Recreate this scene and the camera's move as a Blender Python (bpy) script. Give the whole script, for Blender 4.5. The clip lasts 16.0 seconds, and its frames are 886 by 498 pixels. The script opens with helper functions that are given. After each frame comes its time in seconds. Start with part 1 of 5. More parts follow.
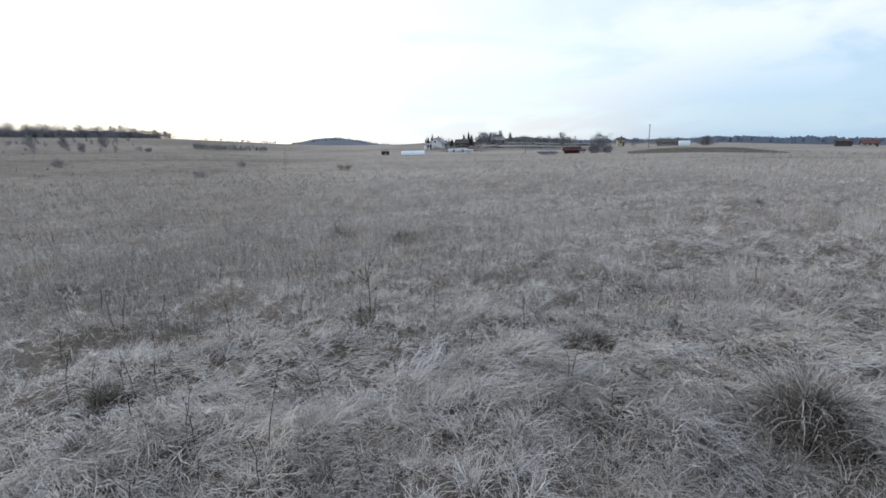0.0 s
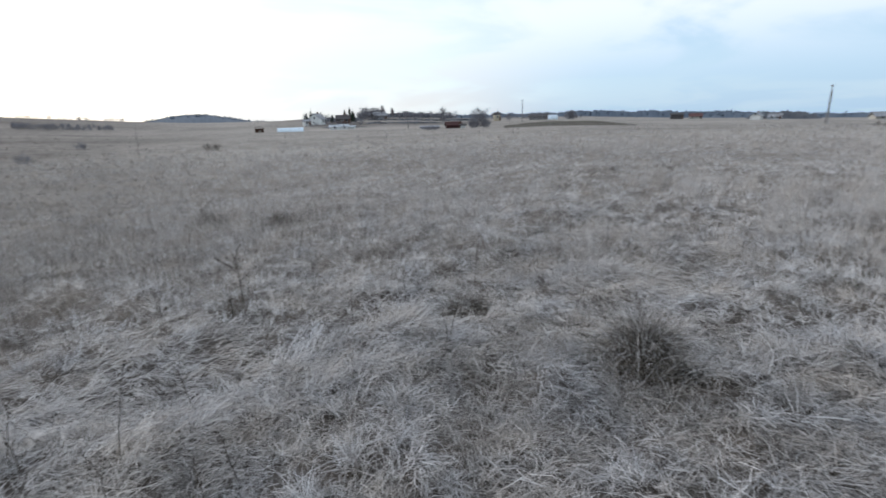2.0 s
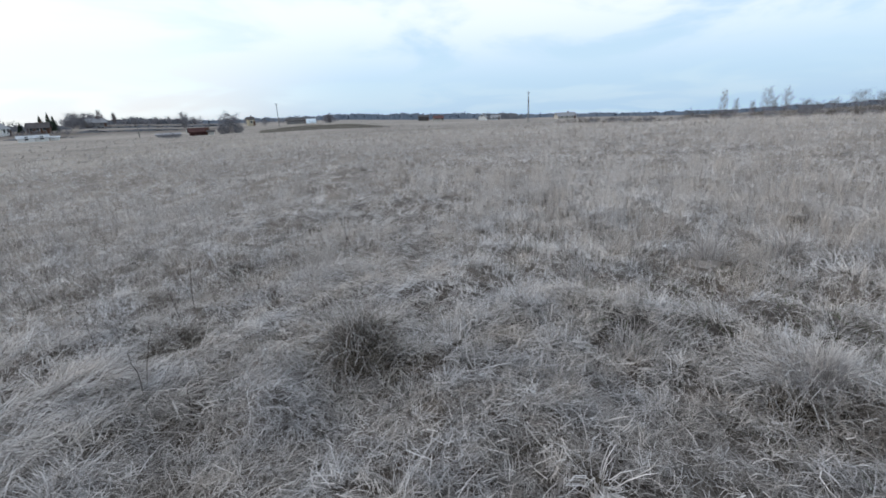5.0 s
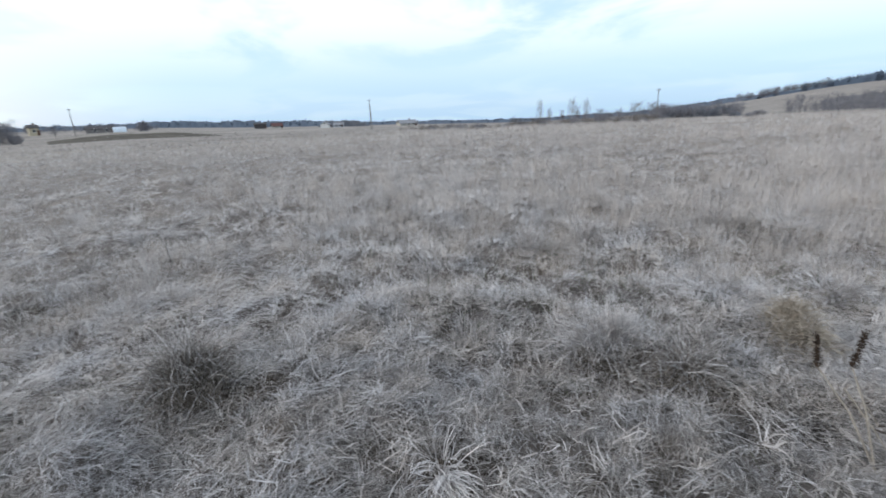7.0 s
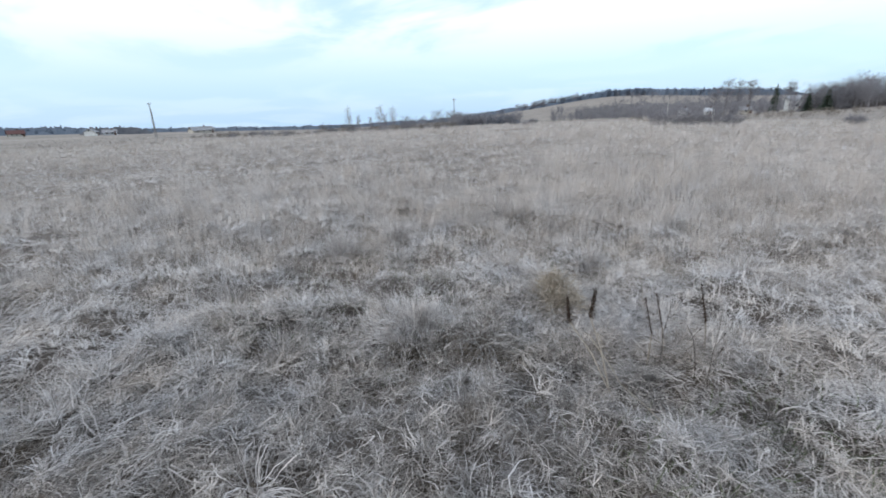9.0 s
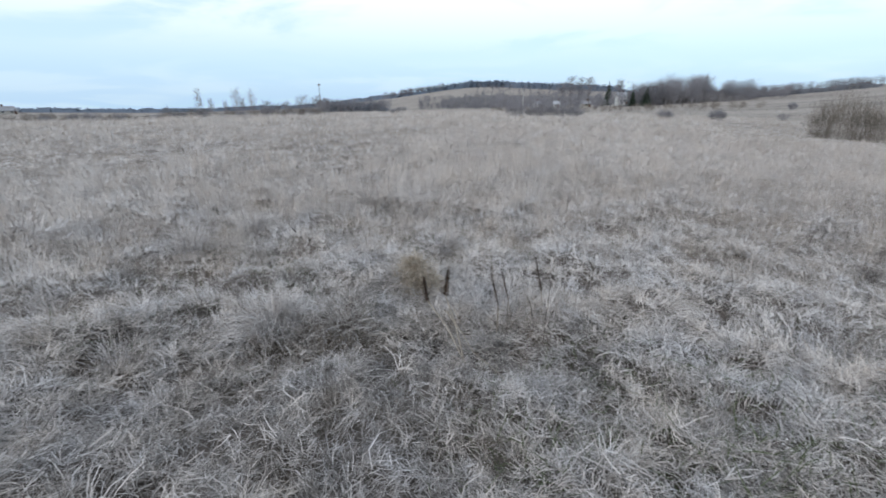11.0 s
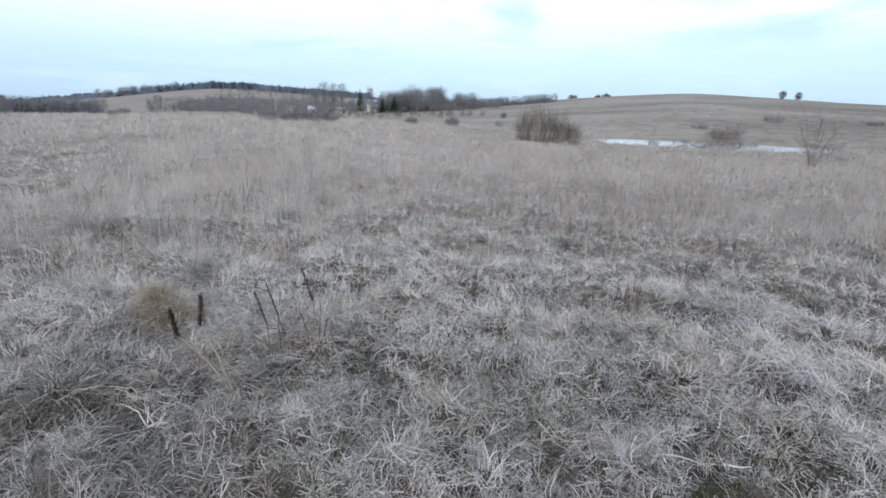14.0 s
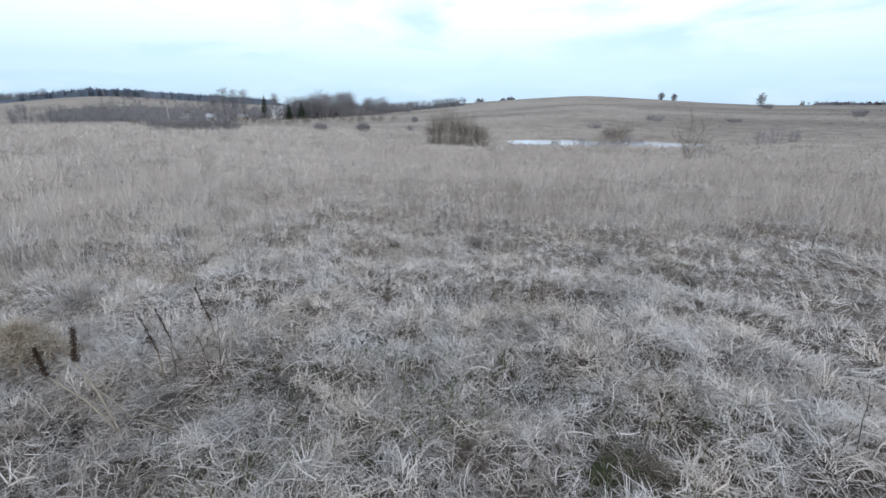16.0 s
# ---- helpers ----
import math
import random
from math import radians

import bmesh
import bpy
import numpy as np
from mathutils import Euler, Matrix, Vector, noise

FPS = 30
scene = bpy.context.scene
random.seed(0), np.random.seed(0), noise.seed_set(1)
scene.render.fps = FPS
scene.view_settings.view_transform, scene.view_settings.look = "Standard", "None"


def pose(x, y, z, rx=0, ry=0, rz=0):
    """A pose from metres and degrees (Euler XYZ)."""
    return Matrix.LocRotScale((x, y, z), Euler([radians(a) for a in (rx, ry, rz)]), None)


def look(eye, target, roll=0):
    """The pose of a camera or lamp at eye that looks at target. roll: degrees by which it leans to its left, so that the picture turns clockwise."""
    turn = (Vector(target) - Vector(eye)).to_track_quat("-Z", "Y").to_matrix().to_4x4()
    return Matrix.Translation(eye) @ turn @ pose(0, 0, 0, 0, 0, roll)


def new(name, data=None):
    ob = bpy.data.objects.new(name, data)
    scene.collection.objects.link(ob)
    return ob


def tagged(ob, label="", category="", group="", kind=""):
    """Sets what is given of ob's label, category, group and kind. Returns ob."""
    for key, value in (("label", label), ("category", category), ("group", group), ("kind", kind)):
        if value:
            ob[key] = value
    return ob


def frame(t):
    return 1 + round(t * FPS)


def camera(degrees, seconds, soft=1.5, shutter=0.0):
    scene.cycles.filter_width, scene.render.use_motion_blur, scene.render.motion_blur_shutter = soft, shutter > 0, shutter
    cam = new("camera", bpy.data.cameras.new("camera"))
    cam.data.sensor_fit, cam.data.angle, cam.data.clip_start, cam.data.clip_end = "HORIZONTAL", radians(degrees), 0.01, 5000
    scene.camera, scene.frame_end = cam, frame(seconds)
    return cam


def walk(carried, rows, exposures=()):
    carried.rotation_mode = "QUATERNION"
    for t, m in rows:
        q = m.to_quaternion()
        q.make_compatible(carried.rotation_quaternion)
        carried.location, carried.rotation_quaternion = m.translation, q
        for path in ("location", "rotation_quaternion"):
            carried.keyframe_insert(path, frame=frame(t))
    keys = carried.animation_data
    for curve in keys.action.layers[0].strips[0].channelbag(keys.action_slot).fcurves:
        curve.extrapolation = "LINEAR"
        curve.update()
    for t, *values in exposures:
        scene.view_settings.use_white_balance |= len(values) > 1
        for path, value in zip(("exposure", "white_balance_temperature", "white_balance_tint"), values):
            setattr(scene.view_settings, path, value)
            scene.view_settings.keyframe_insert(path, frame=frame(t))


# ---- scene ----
# ---------------------------------------------------------------- camera
cam = camera(89.3, 16.0, soft=1.6, shutter=0.35)
ROWS = [
    (0.0, 0.000, 0.000, 1.639, 77.25, 1.21, 0.00),
    (0.5, 0.019, 0.013, 1.631, 77.37, 1.24, 0.16),
    (1.0, 0.027, 0.013, 1.625, 77.30, 0.95, -0.88),
    (1.5, 0.054, -0.004, 1.597, 75.34, 0.69, -7.17),
    (2.0, 0.133, -0.002, 1.611, 73.96, 1.77, -14.41),
    (2.5, 0.281, -0.022, 1.610, 74.35, 2.15, -21.79),
    (3.0, 0.407, -0.053, 1.603, 74.77, 1.27, -27.75),
    (3.5, 0.523, -0.091, 1.596, 74.53, 2.37, -33.83),
    (4.0, 0.586, -0.129, 1.590, 73.64, 2.21, -40.17),
    (4.2, 0.600, -0.140, 1.589, 73.48, 2.30, -41.32),
    (6.3, 0.657, -0.250, 1.586, 73.45, 2.84, -51.91),
    (6.5, 0.660, -0.262, 1.586, 73.72, 2.40, -55.52),
    (7.0, 0.667, -0.309, 1.587, 73.27, 2.49, -62.38),
    (7.5, 0.669, -0.349, 1.593, 73.85, 1.63, -68.76),
    (8.0, 0.653, -0.385, 1.598, 73.72, 1.52, -74.94),
    (8.5, 0.638, -0.424, 1.592, 73.35, 2.06, -80.18),
    (9.0, 0.628, -0.462, 1.587, 73.17, 1.97, -85.44),
    (9.2, 0.622, -0.475, 1.587, 73.11, 1.72, -86.75),
    (11.3, 0.515, -0.605, 1.596, 70.97, 0.30, -104.48),
    (11.5, 0.511, -0.616, 1.596, 70.77, 0.40, -106.65),
    (12.0, 0.587, -0.655, 1.600, 71.72, 1.20, -110.64),
    (12.5, 0.654, -0.683, 1.607, 72.94, -0.48, -111.82),
    (13.0, 0.622, -0.680, 1.600, 73.09, -0.17, -118.18),
    (13.5, 0.566, -0.655, 1.600, 72.06, -1.49, -127.69),
    (14.0, 0.540, -0.664, 1.596, 72.27, -1.35, -130.50),
    (14.5, 0.526, -0.684, 1.596, 72.23, -1.01, -131.61),
    (15.0, 0.505, -0.695, 1.599, 72.75, -1.00, -134.73),
    (15.5, 0.476, -0.720, 1.600, 72.84, -1.03, -139.24),
    (16.0, 0.460, -0.729, 1.595, 72.97, -0.43, -141.33),
]
walk(cam, [(t, pose(x, y, z, rx, ry, rz)) for t, x, y, z, rx, ry, rz in ROWS],
     exposures=[(0.0, -0.51), (1.2, -0.50), (2.5, -0.49), (4.0, -0.46), (6.3, -0.47), (6.7, -0.35), (7.5, -0.28), (9.0, -0.24), (11.3, -0.31), (12.5, -0.28), (16.0, -0.32)])

# ---------------------------------------------------------------- sky and sun (overcast evening)
SUN_BEARING, SUN_UP = -35.0, 20.0
world = bpy.data.worlds.new("evening_sky")
scene.world = world
world.use_nodes = True
wt = world.node_tree
wt.nodes.clear()


def wn(kind, **values):
    node = wt.nodes.new(kind)
    for key, value in values.items():
        node.inputs[key].default_value = value
    return node


sky = wt.nodes.new("ShaderNodeTexSky")
sky.sky_type, sky.sun_disc = "NISHITA", False
sky.sun_elevation, sky.sun_rotation = radians(SUN_UP), radians(SUN_BEARING)
sky.air_density, sky.dust_density, sky.ozone_density = 1.0, 1.5, 3.0
co = wt.nodes.new("ShaderNodeTexCoord")
sep = wt.nodes.new("ShaderNodeSeparateXYZ")
wt.links.new(co.outputs["Generated"], sep.inputs[0])
# the cloud sheet: directions laid out on a flat ceiling
lift = wt.nodes.new("ShaderNodeMath"); lift.operation = "ADD"; lift.inputs[1].default_value = 0.16
wt.links.new(sep.outputs["Z"], lift.inputs[0])
up = wt.nodes.new("ShaderNodeMath"); up.operation = "MAXIMUM"; up.inputs[1].default_value = 0.1
wt.links.new(lift.outputs[0], up.inputs[0])
flat = []
for axis in "XY":
    div = wt.nodes.new("ShaderNodeMath"); div.operation = "DIVIDE"
    wt.links.new(sep.outputs[axis], div.inputs[0]); wt.links.new(up.outputs[0], div.inputs[1])
    flat.append(div)
lay = wt.nodes.new("ShaderNodeCombineXYZ")
wt.links.new(flat[0].outputs[0], lay.inputs[0]); wt.links.new(flat[1].outputs[0], lay.inputs[1])
cloud = wn("ShaderNodeTexNoise", Scale=0.9, Detail=5.0, Roughness=0.52, Distortion=0.5)
wt.links.new(lay.outputs[0], cloud.inputs["Vector"])
cover = wt.nodes.new("ShaderNodeMapRange")
cover.interpolation_type = "SMOOTHSTEP"
cover.inputs["From Min"].default_value, cover.inputs["From Max"].default_value = 0.36, 0.56
wt.links.new(cloud.outputs["Fac"], cover.inputs["Value"])
# the veil glows towards the low sun, and pales to blue away from it
glow = wt.nodes.new("ShaderNodeVectorMath"); glow.operation = "DOT_PRODUCT"
glow.inputs[1].default_value = (math.sin(radians(SUN_BEARING)), math.cos(radians(SUN_BEARING)), 0.25)
wt.links.new(co.outputs["Generated"], glow.inputs[0])
near_sun = wt.nodes.new("ShaderNodeMapRange")
near_sun.interpolation_type = "SMOOTHSTEP"
near_sun.inputs["From Min"].default_value, near_sun.inputs["From Max"].default_value = 0.6, 1.0
wt.links.new(glow.outputs["Value"], near_sun.inputs["Value"])
rose = wt.nodes.new("ShaderNodeMapRange")
rose.interpolation_type = "SMOOTHSTEP"
rose.inputs["From Min"].default_value, rose.inputs["From Max"].default_value = 0.35, 0.75
wt.links.new(glow.outputs["Value"], rose.inputs["Value"])
dusk = wt.nodes.new("ShaderNodeMix"); dusk.data_type = "RGBA"
dusk.inputs["A"].default_value, dusk.inputs["B"].default_value = (0.63, 0.90, 1.19, 1), (1.02, 1.06, 1.15, 1)
wt.links.new(rose.outputs[0], dusk.inputs["Factor"])
veil = wt.nodes.new("ShaderNodeMix"); veil.data_type = "RGBA"
veil.inputs["B"].default_value = (0.82, 1.02, 1.24, 1)
wt.links.new(dusk.outputs["Result"], veil.inputs["A"])
wt.links.new(near_sun.outputs[0], veil.inputs["Factor"])
gap = wt.nodes.new("ShaderNodeMix"); gap.data_type = "RGBA"
gap.inputs["A"].default_value, gap.inputs["B"].default_value = (0.72, 0.97, 1.21, 1), (1.08, 1.22, 1.33, 1)
wt.links.new(rose.outputs[0], gap.inputs["Factor"])
# whiter overhead, where the sheet is thick
high = wt.nodes.new("ShaderNodeMapRange")
high.interpolation_type = "SMOOTHSTEP"
high.inputs["From Min"].default_value, high.inputs["From Max"].default_value = 0.035, 0.21
wt.links.new(sep.outputs["Z"], high.inputs["Value"])
sheet = wt.nodes.new("ShaderNodeMix"); sheet.data_type = "RGBA"
sheet.inputs["B"].default_value = (1.27, 1.35, 1.46, 1)
wt.links.new(high.outputs[0], sheet.inputs["Factor"]); wt.links.new(veil.outputs["Result"], sheet.inputs["A"])
clouds = wt.nodes.new("ShaderNodeMix"); clouds.data_type = "RGBA"
wt.links.new(cover.outputs[0], clouds.inputs["Factor"])
wt.links.new(gap.outputs["Result"], clouds.inputs["A"]); wt.links.new(sheet.outputs["Result"], clouds.inputs["B"])
air = wt.nodes.new("ShaderNodeBackground"); air.inputs["Strength"].default_value = 0.05
wt.links.new(sky.outputs[0], air.inputs["Color"])
cover_light = wt.nodes.new("ShaderNodeBackground"); cover_light.inputs["Strength"].default_value = 0.95
wt.links.new(clouds.outputs["Result"], cover_light.inputs["Color"])
both = wt.nodes.new("ShaderNodeAddShader")
wt.links.new(air.outputs[0], both.inputs[0]); wt.links.new(cover_light.outputs[0], both.inputs[1])
out = wt.nodes.new("ShaderNodeOutputWorld")
wt.links.new(both.outputs[0], out.inputs[0])

sun_data = bpy.data.lights.new("veiled_sun", "SUN")
sun_data.energy, sun_data.angle, sun_data.color = 1.0, radians(25), (0.99, 0.98, 0.97)
sun = new("veiled_sun", sun_data)
sun.matrix_world = look((0, 0, 60), (-60 * math.sin(radians(SUN_BEARING)), -60 * math.cos(radians(SUN_BEARING)), 60 - 60 * math.tan(radians(SUN_UP))))


# ---------------------------------------------------------------- materials
def material(name, colours, rough=0.85, scale=6.0, fine=60.0, bump=0.3, attr="", metal=0.0, random_tint=0.0, coords="Object", hue=0.0):
    """A surface of two or three colours, mixed by noise at two scales, with fine relief. attr: a mesh attribute that also picks the colour."""
    m = bpy.data.materials.new(name)
    m.use_nodes = True
    t = m.node_tree
    b = t.nodes["Principled BSDF"]
    b.inputs["Roughness"].default_value, b.inputs["Metallic"].default_value = rough, metal
    b.inputs["Specular IOR Level"].default_value = 0.25
    tc = t.nodes.new("ShaderNodeTexCoord")
    big, small = t.nodes.new("ShaderNodeTexNoise"), t.nodes.new("ShaderNodeTexNoise")
    big.inputs["Scale"].default_value, small.inputs["Scale"].default_value = scale, fine
    big.inputs["Detail"].default_value = 4.0
    for n in (big, small):
        t.links.new(tc.outputs[coords], n.inputs["Vector"])
    mixed = t.nodes.new("ShaderNodeMath"); mixed.operation = "MULTIPLY_ADD"; mixed.inputs[1].default_value = 0.7 if attr == "sward" else 0.35
    t.links.new(small.outputs["Fac"], mixed.inputs[0]); t.links.new(big.outputs["Fac"], mixed.inputs[2])
    pick = mixed
    if attr:
        at = t.nodes.new("ShaderNodeAttribute"); at.attribute_name = attr
        pick = t.nodes.new("ShaderNodeMath"); pick.operation = "MULTIPLY_ADD"; pick.inputs[1].default_value = 1.0 if attr == "sward" else 0.25
        t.links.new(mixed.outputs[0], pick.inputs[0]); t.links.new(at.outputs["Fac"], pick.inputs[2])
    if random_tint:
        oi = t.nodes.new("ShaderNodeObjectInfo")
        add = t.nodes.new("ShaderNodeMath"); add.operation = "MULTIPLY_ADD"; add.inputs[1].default_value = random_tint
        t.links.new(oi.outputs["Random"], add.inputs[0]); t.links.new(pick.outputs[0], add.inputs[2])
        pick = add
    ramp = t.nodes.new("ShaderNodeValToRGB")
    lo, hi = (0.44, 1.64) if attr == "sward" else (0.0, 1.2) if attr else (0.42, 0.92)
    while len(ramp.color_ramp.elements) < len(colours):
        ramp.color_ramp.elements.new(0.5)
    rng = t.nodes.new("ShaderNodeMapRange")
    rng.inputs["From Min"].default_value, rng.inputs["From Max"].default_value = lo, hi
    t.links.new(pick.outputs[0], rng.inputs["Value"])
    for i, c in enumerate(colours):
        e = ramp.color_ramp.elements[i]
        e.position, e.color = i / (len(colours) - 1), (*c, 1)
    t.links.new(rng.outputs[0], ramp.inputs[0])
    shade = ramp.outputs[0]
    if hue:                                                           # patches of browner and greyer growth
        tint = t.nodes.new("ShaderNodeTexNoise")
        tint.inputs["Scale"].default_value, tint.inputs["Detail"].default_value, tint.inputs["Roughness"].default_value = 1.6, 6.0, 0.7
        t.links.new(tc.outputs[coords], tint.inputs["Vector"])
        fork = t.nodes.new("ShaderNodeValToRGB")
        fork.color_ramp.elements[0].position, fork.color_ramp.elements[1].position = 0.36, 0.66
        fork.color_ramp.elements[0].color, fork.color_ramp.elements[1].color = (0.985, 1.0, 1.02, 1), (1.06, 0.99, 0.90, 1)
        t.links.new(tint.outputs["Fac"], fork.inputs[0])
        wash = t.nodes.new("ShaderNodeMix"); wash.data_type = "RGBA"; wash.blend_type = "MULTIPLY"; wash.inputs["Factor"].default_value = hue
        t.links.new(shade, wash.inputs["A"]); t.links.new(fork.outputs[0], wash.inputs["B"])
        shade = wash.outputs["Result"]
    t.links.new(shade, b.inputs["Base Color"])
    if bump:
        bp = t.nodes.new("ShaderNodeBump"); bp.inputs["Strength"].default_value = bump; bp.inputs["Distance"].default_value = 0.02
        t.links.new(small.outputs["Fac"], bp.inputs["Height"]); t.links.new(bp.outputs[0], b.inputs["Normal"])
    return m


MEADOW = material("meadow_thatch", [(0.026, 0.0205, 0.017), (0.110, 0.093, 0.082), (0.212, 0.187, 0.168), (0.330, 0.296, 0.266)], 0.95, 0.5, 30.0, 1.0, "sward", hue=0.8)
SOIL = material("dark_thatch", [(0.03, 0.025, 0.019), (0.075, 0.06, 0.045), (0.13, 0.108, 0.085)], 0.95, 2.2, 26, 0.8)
STRAW = material("dry_grass", [(0.042, 0.035, 0.031), (0.206, 0.190, 0.180), (0.459, 0.433, 0.424), (0.692, 0.665, 0.656)], 0.7, 1.3, 40, 0, "tone", hue=1.0)
STEM = material("grass_stalk", [(0.215, 0.194, 0.178), (0.407, 0.376, 0.355), (0.588, 0.552, 0.530)], 0.75, 1.0, 30, 0, "tone", hue=1.0)
BROWN_BLADE = material("old_tussock", [(0.038, 0.030, 0.024), (0.115, 0.096, 0.080), (0.31, 0.275, 0.24)], 0.85, 3, 40, 0, "tone")
TAN_BLADE = material("tan_tussock", [(0.20, 0.162, 0.122), (0.36, 0.305, 0.245), (0.52, 0.46, 0.385)], 0.8, 3, 40, 0, "tone")
WEED = material("weed_stalk", [(0.03, 0.024, 0.02), (0.07, 0.056, 0.046), (0.12, 0.10, 0.08)], 0.85, 9, 70, 0.2)
WEED_PALE = material("pale_weed_stalk", [(0.2, 0.17, 0.14), (0.34, 0.30, 0.25)], 0.8, 9, 70, 0.2)
SEED = material("dock_seed", [(0.038, 0.026, 0.02), (0.09, 0.062, 0.045)], 0.9, 30, 120, 0.4)
GREEN = material("green_shoots", [(0.06, 0.075, 0.035), (0.11, 0.13, 0.065), (0.19, 0.205, 0.12)], 0.8, 3, 40, 0, "tone")
MOSS = material("moss", [(0.03, 0.034, 0.017), (0.066, 0.07, 0.036)], 0.95, 9, 90, 0.8)
BARK = material("bark", [(0.07, 0.058, 0.05), (0.14, 0.12, 0.105)], 0.9, 2, 14, 0.4, random_tint=0.3)
# Grey-blue instead of brown: far haze is painted into the twig colour.
TWIG = material("hazed_bare_twigs", [(0.105, 0.106, 0.12), (0.17, 0.168, 0.185), (0.235, 0.228, 0.245)], 0.9, 0.4, 3, 0, random_tint=0.3)
BIRCH_TWIG = material("birch_twigs", [(0.14, 0.115, 0.12), (0.22, 0.19, 0.20)], 0.9, 0.4, 3, 0, random_tint=0.3)
BIRCH_BARK = material("birch_bark", [(0.3, 0.29, 0.28), (0.62, 0.61, 0.58)], 0.8, 1.5, 6, 0.2)
WILLOW = material("willow_stems", [(0.085, 0.075, 0.064), (0.15, 0.132, 0.115), (0.21, 0.185, 0.16)], 0.85, 1, 8, 0, random_tint=0.2)
NEEDLES = material("fir_needles", [(0.018, 0.03, 0.022), (0.045, 0.065, 0.045)], 0.9, 0.6, 5, 0, random_tint=0.3)
# Distance haze is painted into this blue-grey wood colour.
HAZED_WOOD = material("hazed_far_wood", [(0.07, 0.092, 0.124), (0.105, 0.128, 0.165)], 0.95, 0.02, 0.3, 0)
# Dense thicket, bluish with far haze painted into its colour.
THICKET = material("hazed_thicket", [(0.052, 0.057, 0.068), (0.085, 0.088, 0.10), (0.12, 0.12, 0.13)], 0.95, 0.12, 1.2, 0)
SCRUB = material("scrub_mass", [(0.085, 0.078, 0.08), (0.13, 0.12, 0.12), (0.18, 0.165, 0.16)], 0.95, 0.12, 1.2, 0)
DARK_STEM = material("dry_weed_stems", [(0.05, 0.042, 0.038), (0.11, 0.094, 0.084), (0.24, 0.21, 0.19)], 0.85, 1.0, 30, 0, "tone")
POLE_WOOD = material("grey_pole", [(0.16, 0.15, 0.145), (0.27, 0.26, 0.25)], 0.85, 1.2, 14, 0.3)
CONCRETE = material("concrete", [(0.36, 0.35, 0.34), (0.5, 0.49, 0.47)], 0.9, 2, 20, 0.3)
PLASTER = material("white_plaster", [(0.62, 0.62, 0.6), (0.78, 0.78, 0.76)], 0.85, 0.6, 9, 0.1)
CREAM = material("cream_plaster", [(0.40, 0.375, 0.33), (0.55, 0.52, 0.47)], 0.85, 0.6, 9, 0.1)
YELLOW = material("yellow_plaster", [(0.40, 0.35, 0.25), (0.5, 0.44, 0.33)], 0.85, 0.6, 9, 0.1)
GREY_ROOF = material("grey_roof", [(0.2, 0.2, 0.21), (0.33, 0.33, 0.35)], 0.8, 0.8, 10, 0.3)
DARK_ROOF = material("dark_roof", [(0.05, 0.045, 0.045), (0.10, 0.09, 0.09)], 0.8, 0.8, 10, 0.3)
RED_ROOF = material("red_tile", [(0.10, 0.048, 0.045), (0.155, 0.08, 0.074)], 0.8, 0.8, 10, 0.3)
RED_PAINT = material("red_boards", [(0.042, 0.017, 0.016), (0.075, 0.029, 0.026)], 0.8, 0.8, 10, 0.2)
BROWN_BOARD = material("brown_boards", [(0.075, 0.04, 0.03), (0.14, 0.08, 0.055)], 0.85, 0.8, 10, 0.3)
FILM = material("plastic_film", [(0.62, 0.72, 0.8), (0.78, 0.86, 0.92)], 0.35, 0.8, 8, 0.1)
GLASS = material("window_glass", [(0.02, 0.025, 0.03), (0.05, 0.055, 0.06)], 0.15, 1, 4, 0)
TIN = material("tin_sheet", [(0.35, 0.37, 0.4), (0.55, 0.57, 0.6)], 0.5, 0.8, 9, 0.2)
STEEL = material("galvanised_steel", [(0.28, 0.29, 0.31), (0.42, 0.43, 0.45)], 0.5, 1, 9, 0.1, metal=0.6)
CERAMIC = material("insulator_ceramic", [(0.25, 0.2, 0.17), (0.5, 0.48, 0.45)], 0.3, 3, 20, 0)
PLOUGHED = material("bare_bank", [(0.055, 0.045, 0.033), (0.105, 0.088, 0.066)], 0.95, 0.15, 2, 0.5)
POND_PALE = material("pond_water", [(0.66, 0.72, 0.85), (0.84, 0.88, 0.97)], 0.12, 0.07, 0.9, 0.02)
POND_PALE.node_tree.nodes["Principled BSDF"].inputs["Specular IOR Level"].default_value = 0.7

# ---------------------------------------------------------------- the lie of the land
CX, CY = 0.45, -0.4          # the spot where the camera turns
# bearing (degrees clockwise from +y), and the ground's height at 60, 200, 330 and 650 m
LAND = [(-50, -1.0, 2.8, 12.3, 13), (-30, -1.2, 1.9, 11.0, 12), (-20, -1.2, 0.0, 6.8, 9), (-10, -1.2, -0.6, 2.5, 7),
        (-3, -1.1, -1.2, 5.3, 7), (8, -0.9, -1.3, 4.8, 6), (17, -0.7, -1.3, 2.2, 3), (28, -0.6, -0.8, 0.8, 1.5), (41, -0.5, -1.7, -2.6, -5),
        (55, -0.4, -2.6, -4.4, -9), (72, -0.3, -4.2, -6.5, -14), (87, -0.3, -4.2, -6.5, -10), (96, -0.1, -4.0, -6.0, 3),
        (105, 0.0, -4.0, -5.0, 17.5), (116, -0.1, -3.4, -4.6, 10.5), (126, -0.6, -2.4, -2.0, 6), (137, -1.2, -0.8, 3.4, 6),
        (147, -1.7, 2.6, 9.0, 8), (158, -1.7, 5.4, 12.9, 10), (174, -1.5, 3.2, 6.8, 6)]
RINGS = np.log([4.0, 11.0, 60.0, 200.0, 330.0, 650.0, 1600.0, 6000.0])


